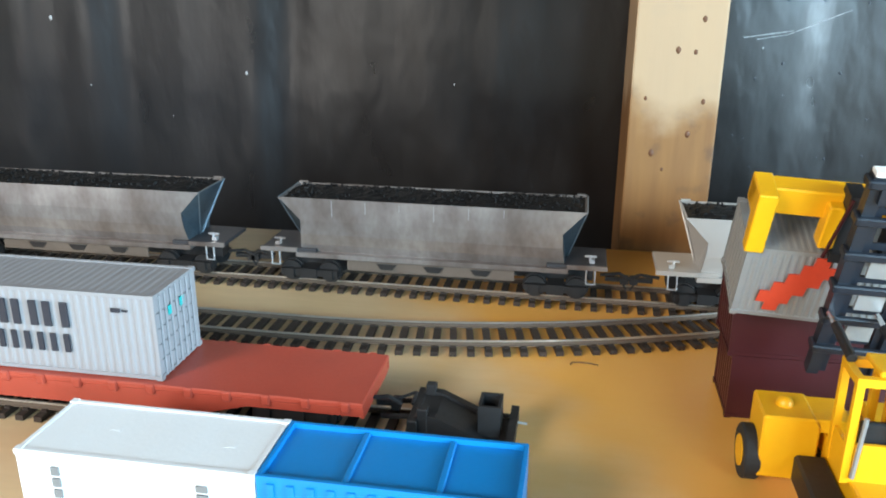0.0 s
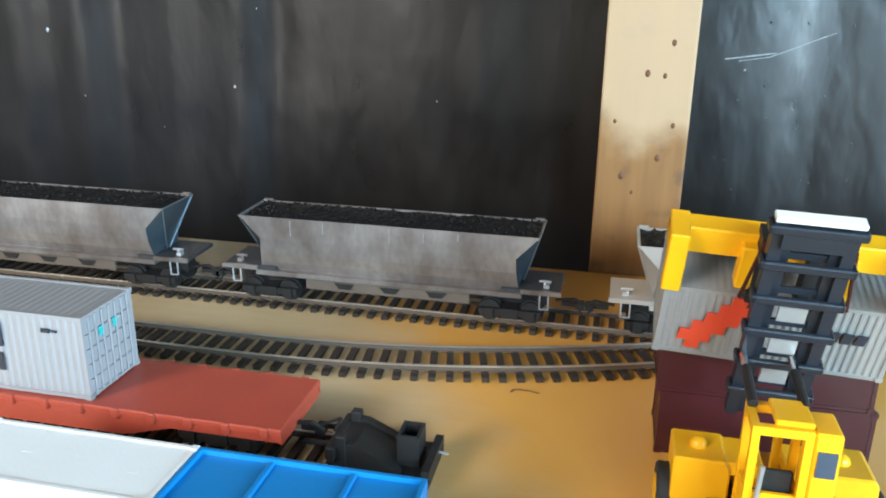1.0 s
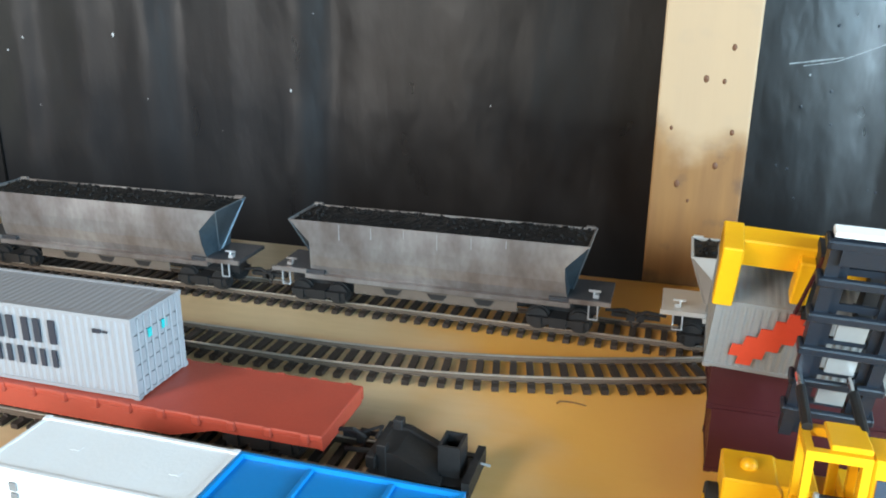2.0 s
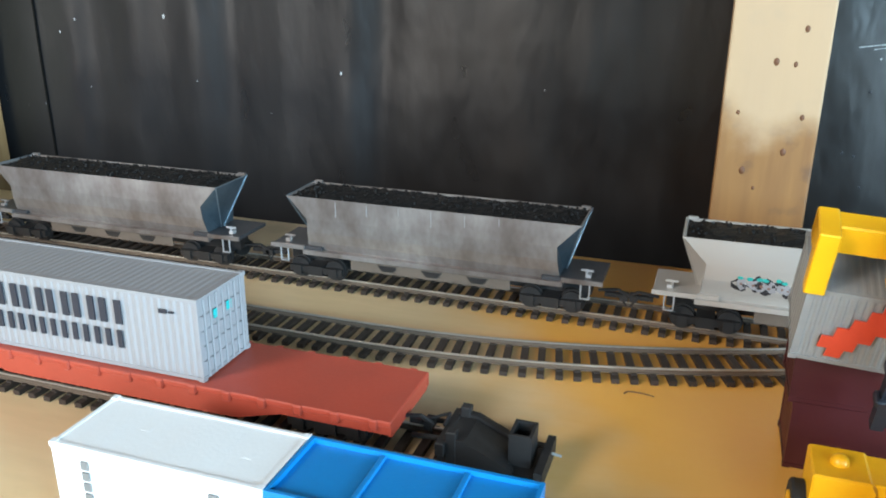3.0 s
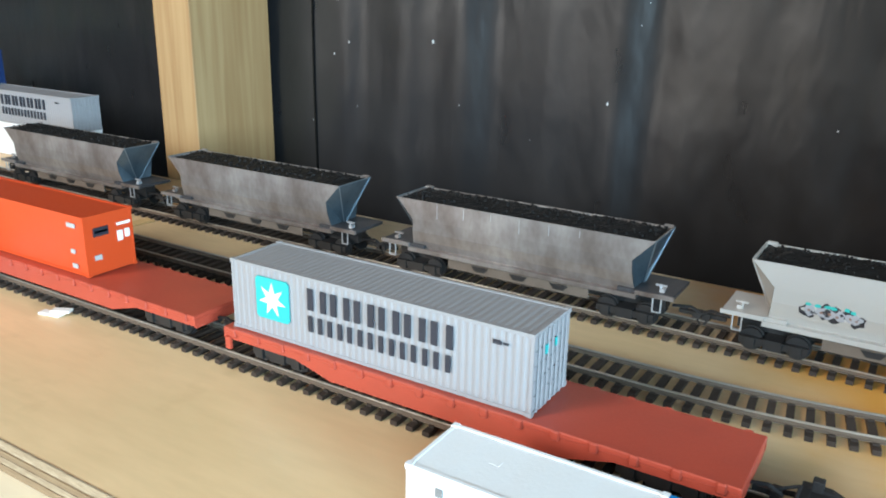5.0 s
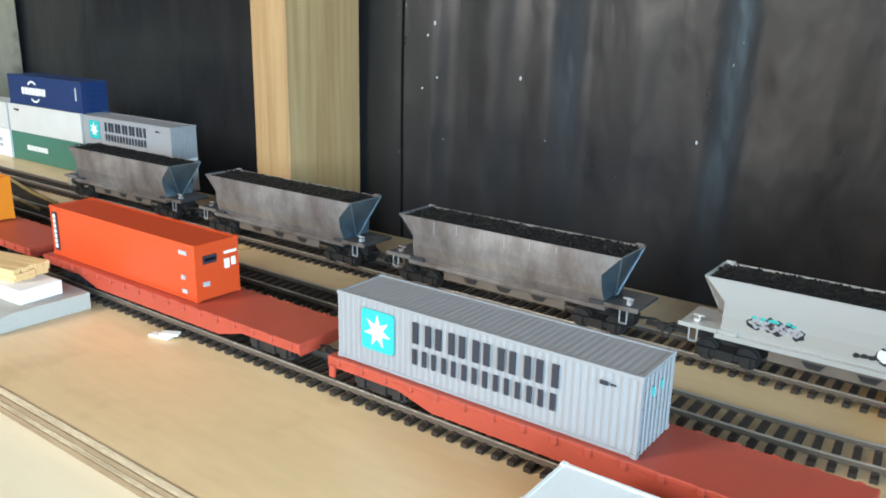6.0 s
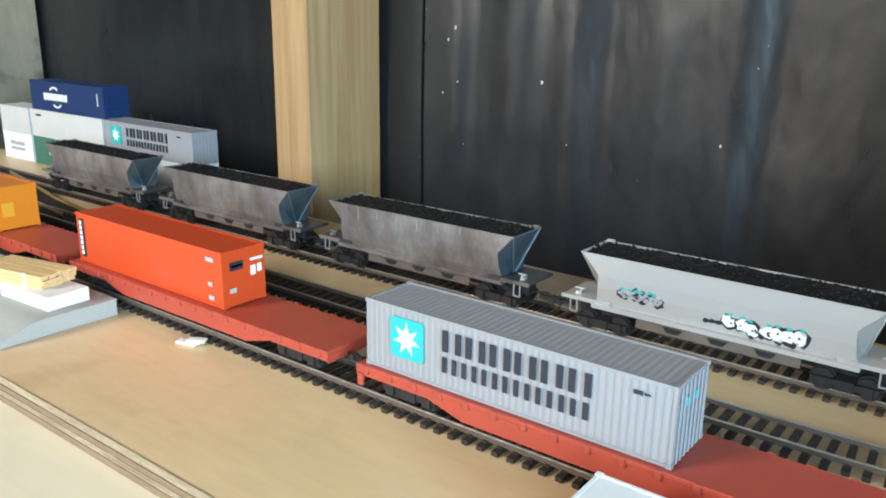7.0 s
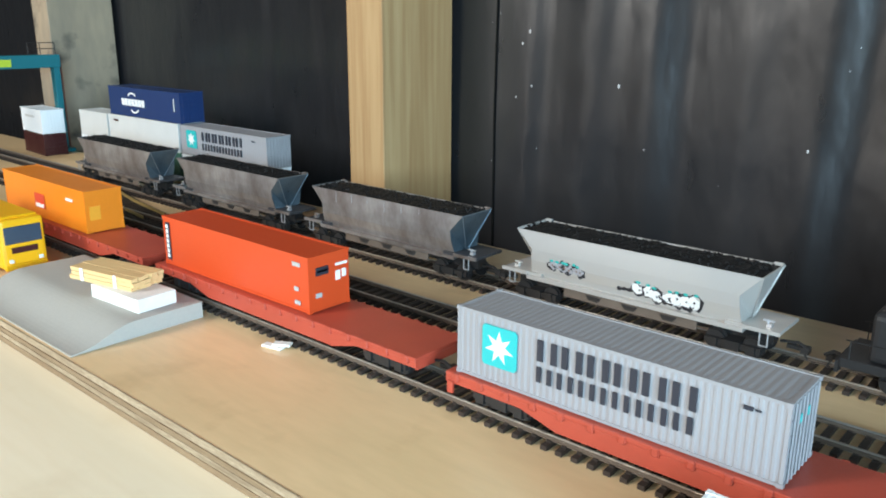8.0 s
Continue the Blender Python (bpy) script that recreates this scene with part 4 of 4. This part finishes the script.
# ---- end of the near track ----
def buffer_stop():
    ob = thing("buffer_stop", "black plastic buffer stop with sloping struts on the near track", "buffer stop")
    y0 = FORE_Y
    part("base", boxes((0.0900, 0.1190, y0 - 0.0125, y0 + 0.0125, 0.0022, 0.0050)), BLACK, ob)
    for y in (y0 - 0.0095, y0 + 0.0070):
        part("strut", extrude_outline([(0.0840, 0.0050), (0.1090, 0.0050), (0.1090, 0.0065), (0.0930, 0.0138), (0.0880, 0.0142), (0.0850, 0.0125)], "y", y, y + 0.0028), BLACK, ob)
        part("upright", bevelled(boxes((0.0870, 0.0905, y - 0.0004, y + 0.0032, 0.0050, 0.0165)), 0.0003), BLACK, ob)
    part("web", extrude_outline([(0.0860, 0.0050), (0.1070, 0.0050), (0.1070, 0.0062), (0.0930, 0.0128), (0.0860, 0.0128)], "y", y0 - 0.0066, y0 + 0.0069), BLACK, ob)
    part("cross_beam", bevelled(boxes((0.0840, 0.0872, y0 - 0.0118, y0 + 0.0118, 0.0085, 0.0130)), 0.0003), BLACK, ob)
    part("ballast_box", boxes((0.1065, 0.1075, y0 - 0.0040, y0 + 0.0060, 0.0050, 0.0163), (0.1130, 0.1140, y0 - 0.0040, y0 + 0.0060, 0.0050, 0.0163),
                              (0.1075, 0.1130, y0 - 0.0040, y0 - 0.0030, 0.0050, 0.0163), (0.1075, 0.1130, y0 + 0.0050, y0 + 0.0060, 0.0050, 0.0163)), BLACK, ob)
    part("end_plate", boxes((0.1165, 0.1192, y0 - 0.0115, y0 + 0.0115, 0.0050, 0.0090)), BLACK, ob)
    part("wire_pin", rod(bmesh.new(), (0.1192, y0 + 0.004, 0.0070), (0.1225, y0 + 0.004, 0.0066), 0.0005, 6), WIRE, ob)
    bm = bmesh.new()
    rod(bm, (0.0740, y0 + 0.0010, 0.0115), (0.0842, y0 + 0.0045, 0.0148), 0.0006, 6)
    rod(bm, (0.0842, y0 + 0.0045, 0.0148), (0.0838, y0 - 0.0010, 0.0132), 0.0006, 6)
    rod(bm, (0.0740, y0 - 0.0050, 0.0100), (0.0850, y0 - 0.0050, 0.0108), 0.0010, 6)
    rod(bm, (0.0740, y0 + 0.0070, 0.0090), (0.0850, y0 + 0.0070, 0.0100), 0.0010, 6)
    part("loop", bm, BLACK, ob)
    return ob


buffer_stop()


# ---- loading ramp and loose pieces ----
def ramp():
    ob = thing("loading_ramp", "plain grey card loading ramp sloping down to the board edge", "ramp")
    profile = [(-0.0870 + 0.0370 * k / 14, 0.0010 + 0.0090 * (1 - math.cos(math.pi * (k / 14) ** 1.1)) / 2) for k in range(15)] + [(-0.0085, 0.0100)]
    part("deck_card", extrude_outline(profile + [(y, z - 0.0008) for y, z in reversed(profile)], "x", -0.475, -0.3280), CARD_GREY, ob)
    for x in (-0.4745, -0.3295):
        part("side_card", extrude_outline([(-0.0864, 0.0002)] + [(y, z - 0.0009) for y, z in profile[1:]] + [(-0.0085, 0.0002)], "x", x, x + 0.0010), CARD_GREY, ob)
    part("back_card", boxes((-0.4735, -0.3295, -0.0095, -0.0086, 0.0002, 0.0091)), CARD_GREY, ob)
    return ob


ramp()
block = thing("foam_block", "white foamboard block lying on the grey ramp", "block")
part("body", bevelled(boxes((-0.0240, 0.0240, -0.0125, 0.0125, 0, 0.0080)), 0.0003), CARD_WHITE, block)
block.matrix_basis = pose(-0.3610, -0.0330, 0.0100, 0, 0, 4)
slats = thing("timber_bundle", "bundle of pale wooden strips on the foam block", "timber")
rng_s = random.Random(3)
for i in range(3):
    for j in range(5):
        s = part("slat", boxes((-0.0270, 0.0270, -0.0022, 0.0022, 0, 0.0023)), STRIPWOOD, slats)
        s.matrix_basis = pose(rng_s.uniform(-0.0014, 0.0014), -0.0092 + j * 0.0046, i * 0.0026, 0, 0, rng_s.uniform(-1.2, 1.2))
for x in (-0.0170, 0.0120):
    part("strap", boxes((x, x + 0.0022, -0.0120, -0.0115, 0.0001, 0.0080)), CARD_WHITE, slats)
slats.matrix_basis = pose(-0.3800, -0.0330, 0.0181, 0, 0, 12)
for x, y, a, w in ((-0.2610, -0.0090, 12, 0.0065), (-0.2570, -0.0060, 30, 0.0050)):
    chip = thing("wood_chip", "small pale wood offcut beside the near track", "offcut", "offcuts")
    part("chip", bevelled(boxes((-w, w, -0.0025, 0.0025, 0, 0.0014)), 0.0003), CARD_WHITE, chip)
    chip.matrix_basis = pose(x, y, 0.0002 if w > 0.006 else 0.0016, 0, 0, a)
strip = thing("card_strip", "greyish flat strip lying between two tracks", "strip")
part("strip", boxes((-0.0045, 0.0045, -0.0125, 0.0125, 0, 0.0012)), STRIPWOOD, strip)
strip.matrix_basis = pose(-0.3620, 0.1195, 0.0002, 0, 0, -8)
twig = thing("twig", "thin curved dark fibre lying on the board", "fibre")
bm = bmesh.new()
line = [(-0.0056, -0.0012, 0.0005), (-0.0045, 0.0006, 0.0006), (-0.0020, 0.0010, 0.0005), (0.0020, 0.0004, 0.0005), (0.0058, -0.0008, 0.0004)]
for a, b in zip(line, line[1:]):
    rod(bm, a, b, 0.00030, 6)
part("fibre", bm, TWIG, twig)
twig.matrix_basis = pose(0.1413, 0.0782, 0.0, 0, 0, 6)


def bus():
    ob = thing("toy_bus", "yellow model bus with dark windscreen standing on the board", "bus")
    part("body", bevelled(boxes((-0.1180, 0, -0.0145, 0.0145, 0.0040, 0.0385)), 0.0025, 2), YELLOW, ob)
    part("roof", bevelled(boxes((-0.1150, -0.0030, -0.0125, 0.0125, 0.0380, 0.0402)), 0.0010), YELLOW, ob)
    part("windscreen", bevelled(boxes((-0.0010, 0.0007, -0.0122, 0.0122, 0.0215, 0.0335)), 0.0004), GLASS_DARK, ob)
    part("destination_panel", boxes((0.0000, 0.0008, -0.0085, 0.0085, 0.0150, 0.0190)), MAROON_BOX, ob, "dark red name panel")
    part("bumper", bevelled(boxes((-0.0020, 0.0014, -0.0140, 0.0140, 0.0035, 0.0075)), 0.0004), YELLOW, ob)
    for y in (-0.0110, 0.0085):
        part("headlight", bevelled(boxes((0.0001, 0.0010, y, y + 0.0030, 0.0085, 0.0110)), 0.0003), PRINT_WHITE, ob)
    for i in range(6):
        part("side_window", boxes((-0.1100 + i * 0.0178, -0.0955 + i * 0.0178, -0.0149, -0.0143, 0.0215, 0.0325)), GLASS_DARK, ob)
    for x in (-0.0220, -0.0920):
        for y in (-0.0140, 0.0110):
            part("wheel", rod(bmesh.new(), (x, y, 0.0055), (x, y + 0.0030, 0.0055), 0.0054, 16), TYRE, ob)
    return ob


bus().matrix_basis = pose(-0.4950, -0.0395, 0.0, 0, 0, 0)

# ---- distant stacks beside the back track ----
FAR_Y = 0.205
far = container("shipping_container", "silver-grey ribbed container with teal star panel on a stack", GREY_BOX, 0.1480, height=0.0305, group="far stack")
far.matrix_basis = pose(-0.6960, FAR_Y, 0.0322)
star_livery(far, 1.02, -0.002)
far = container("shipping_container", "plain white container at the foot of the stack", WHITE_BOX, 0.1480, height=0.0315, group="far stack")
far.matrix_basis = pose(-0.6970, FAR_Y + 0.0005, 0.0003)
far = container("shipping_container", "light grey container with faint marks in the stack", PALE_BOX, 0.1500, height=0.0305, flat=True, group="far stack")
far.matrix_basis = pose(-0.8500, FAR_Y, 0.0322)
bars(far, [(0.014, 0.024, 0.0235, 0.0255)], MAROON_BOX)
far = container("shipping_container", "dull green container with white lettering bar in the stack", GREEN_BOX, 0.1500, height=0.0315, group="far stack")
far.matrix_basis = pose(-0.8490, FAR_Y, 0.0003)
bars(far, [(0.034 + i * 0.0075, 0.0400 + i * 0.0075, 0.013, 0.0185) for i in range(6)], PRINT_WHITE)
far = container("shipping_container", "navy blue container with white lettering on top of the stack", NAVY_BOX, 0.1500, height=0.0320, flat=True, roof_ribs=False, group="far stack")
far.matrix_basis = pose(-0.8435, FAR_Y + 0.0005, 0.0632)
bars(far, [(0.030 + i * 0.0072, 0.0355 + i * 0.0072, 0.012, 0.0195) for i in range(7)], PRINT_WHITE)
bars(far, [(0.1385, 0.1399, 0.012, 0.025)], PALE_BOX)
for cx, cz, a0 in ((0.053, 0.0145, 50), (0.057, 0.0165, 230)):
    arc = [(cx + r * math.cos(radians(a0 + 12 * k)), cz + r * math.sin(radians(a0 + 12 * k))) for r, ks in ((0.0125, range(8)), (0.0108, range(7, -1, -1))) for k in ks]
    mark("logo_arc", far, arc, PRINT_WHITE, "white arc", -0.0009)
for z, paint, text in ((0.0003, WHITE_BOX, "short white container with dark bar at the stack's end"), (0.0322, PALE_BOX, "short light grey container at the stack's end")):
    far = container("shipping_container", text, paint, 0.0690, height=0.0315 if z < 0.01 else 0.0300, flat=True, group="far stack")
    far.matrix_basis = pose(-0.9230, FAR_Y, z)
    if z < 0.01:
        bars(far, [(0.018, 0.050, 0.017, 0.021), (0.018, 0.050, 0.011, 0.014)], FLECK)
for z, paint, text, h in ((0.0003, MAROON_BOX, "short maroon container under a pale blue one", 0.0275), (0.0280, WHITE_BOX, "short white container standing on a maroon one", 0.0300)):
    far = container("shipping_container", text, paint, 0.0697, height=h, flat=True, group="crane stack")
    far.matrix_basis = pose(-1.0515, 0.1870, z, 0, 0, -3.5)
    bars(far, [(0.016, 0.046, 0.019, 0.022)], MAROON_BOX if z < 0.01 else PALE_BOX)


def gantry():
    ob = thing("gantry_crane", "teal gantry crane with a lime panel over the far tracks", "crane")
    for y in (0.2170, -0.0700):
        part("leg", bevelled(boxes((-1.0190, -1.0080, y + 0.0008, y + 0.0085, 0.0003, 0.1086)), 0.0004), CRANE_TEAL, ob)
        part("foot", bevelled(boxes((-1.0330, -0.9930, y - 0.0015, y + 0.0105, 0.0002, 0.0050)), 0.0006), CRANE_TEAL, ob)
    part("beam", bevelled(boxes((-1.0200, -1.0060, -0.0750, 0.2265, 0.1085, 0.1245)), 0.0006), CRANE_TEAL, ob)
    part("panel", boxes((-1.0058, -1.0050, 0.0500, 0.1650, 0.1110, 0.1200)), LIME, ob, "lime yellow name panel")
    part("ladder", boxes((-1.0180, -1.0165, 0.2275, 0.2290, 0.0003, 0.1230), (-1.0120, -1.0105, 0.2275, 0.2290, 0.0003, 0.1230), *[(-1.0180, -1.0105, 0.2277, 0.2288, 0.01 + 0.008 * i, 0.0115 + 0.008 * i) for i in range(14)]), CRANE_RED, ob, "red-brown ladder")
    bm = bmesh.new()
    for y in (0.190, 0.205, 0.224):
        rod(bm, (-1.0130, y, 0.1240), (-1.0130, y, 0.1400), 0.0005, 6)
    rod(bm, (-1.0130, 0.190, 0.1395), (-1.0130, 0.224, 0.1395), 0.0005, 6)
    rod(bm, (-1.0130, 0.190, 0.1320), (-1.0130, 0.224, 0.1320), 0.0005, 6)
    part("railing", bm, BLACK, ob)
    return ob


gantry()
track("short crossing track of brass rails between two far tracks", [(-0.57, 0.0980), (-0.64, 0.1080), (-0.72, 0.1260), (-0.80, 0.1420)], rail_paint=BRASS_RAIL)


# ---- what moves ----
TRAVEL = [(0.0, 0.0), (1.0, 0.0), (1.8, 0.0), (2.2, -0.0015), (2.6, -0.0125), (3.0, -0.0325), (3.5, -0.0596), (4.0, -0.0864), (4.5, -0.1128), (5.0, -0.1412),
          (5.5, -0.1730), (6.0, -0.2075), (6.5, -0.2460), (7.0, -0.2888), (7.5, -0.3358), (8.0, -0.3872)]


def travelled(t):
    for (a, p), (b, q) in zip(TRAVEL, TRAVEL[1:]):
        if a <= t <= b:
            return p + (q - p) * (t - a) / (b - a)
    return TRAVEL[-1][1]


def motions():
    for ob, x in TRAIN:
        walk(ob, [(t, pose(x + s, BACK_Y - 0.0026, 0)) for t, s in TRAVEL])
        for w in [c for c in ob.children_recursive if c.name.startswith("wheelset")]:
            at = w.location.copy()
            times = [0.0, 1.8] + [1.8 + 0.1 * k for k in range(1, 27)] + [4.4 + 0.0667 * k for k in range(1, 54)] + [8.0]
            walk(w, [(t, pose(*at, 0, math.degrees(travelled(t) / 0.0060), 0)) for t in times])


motions()
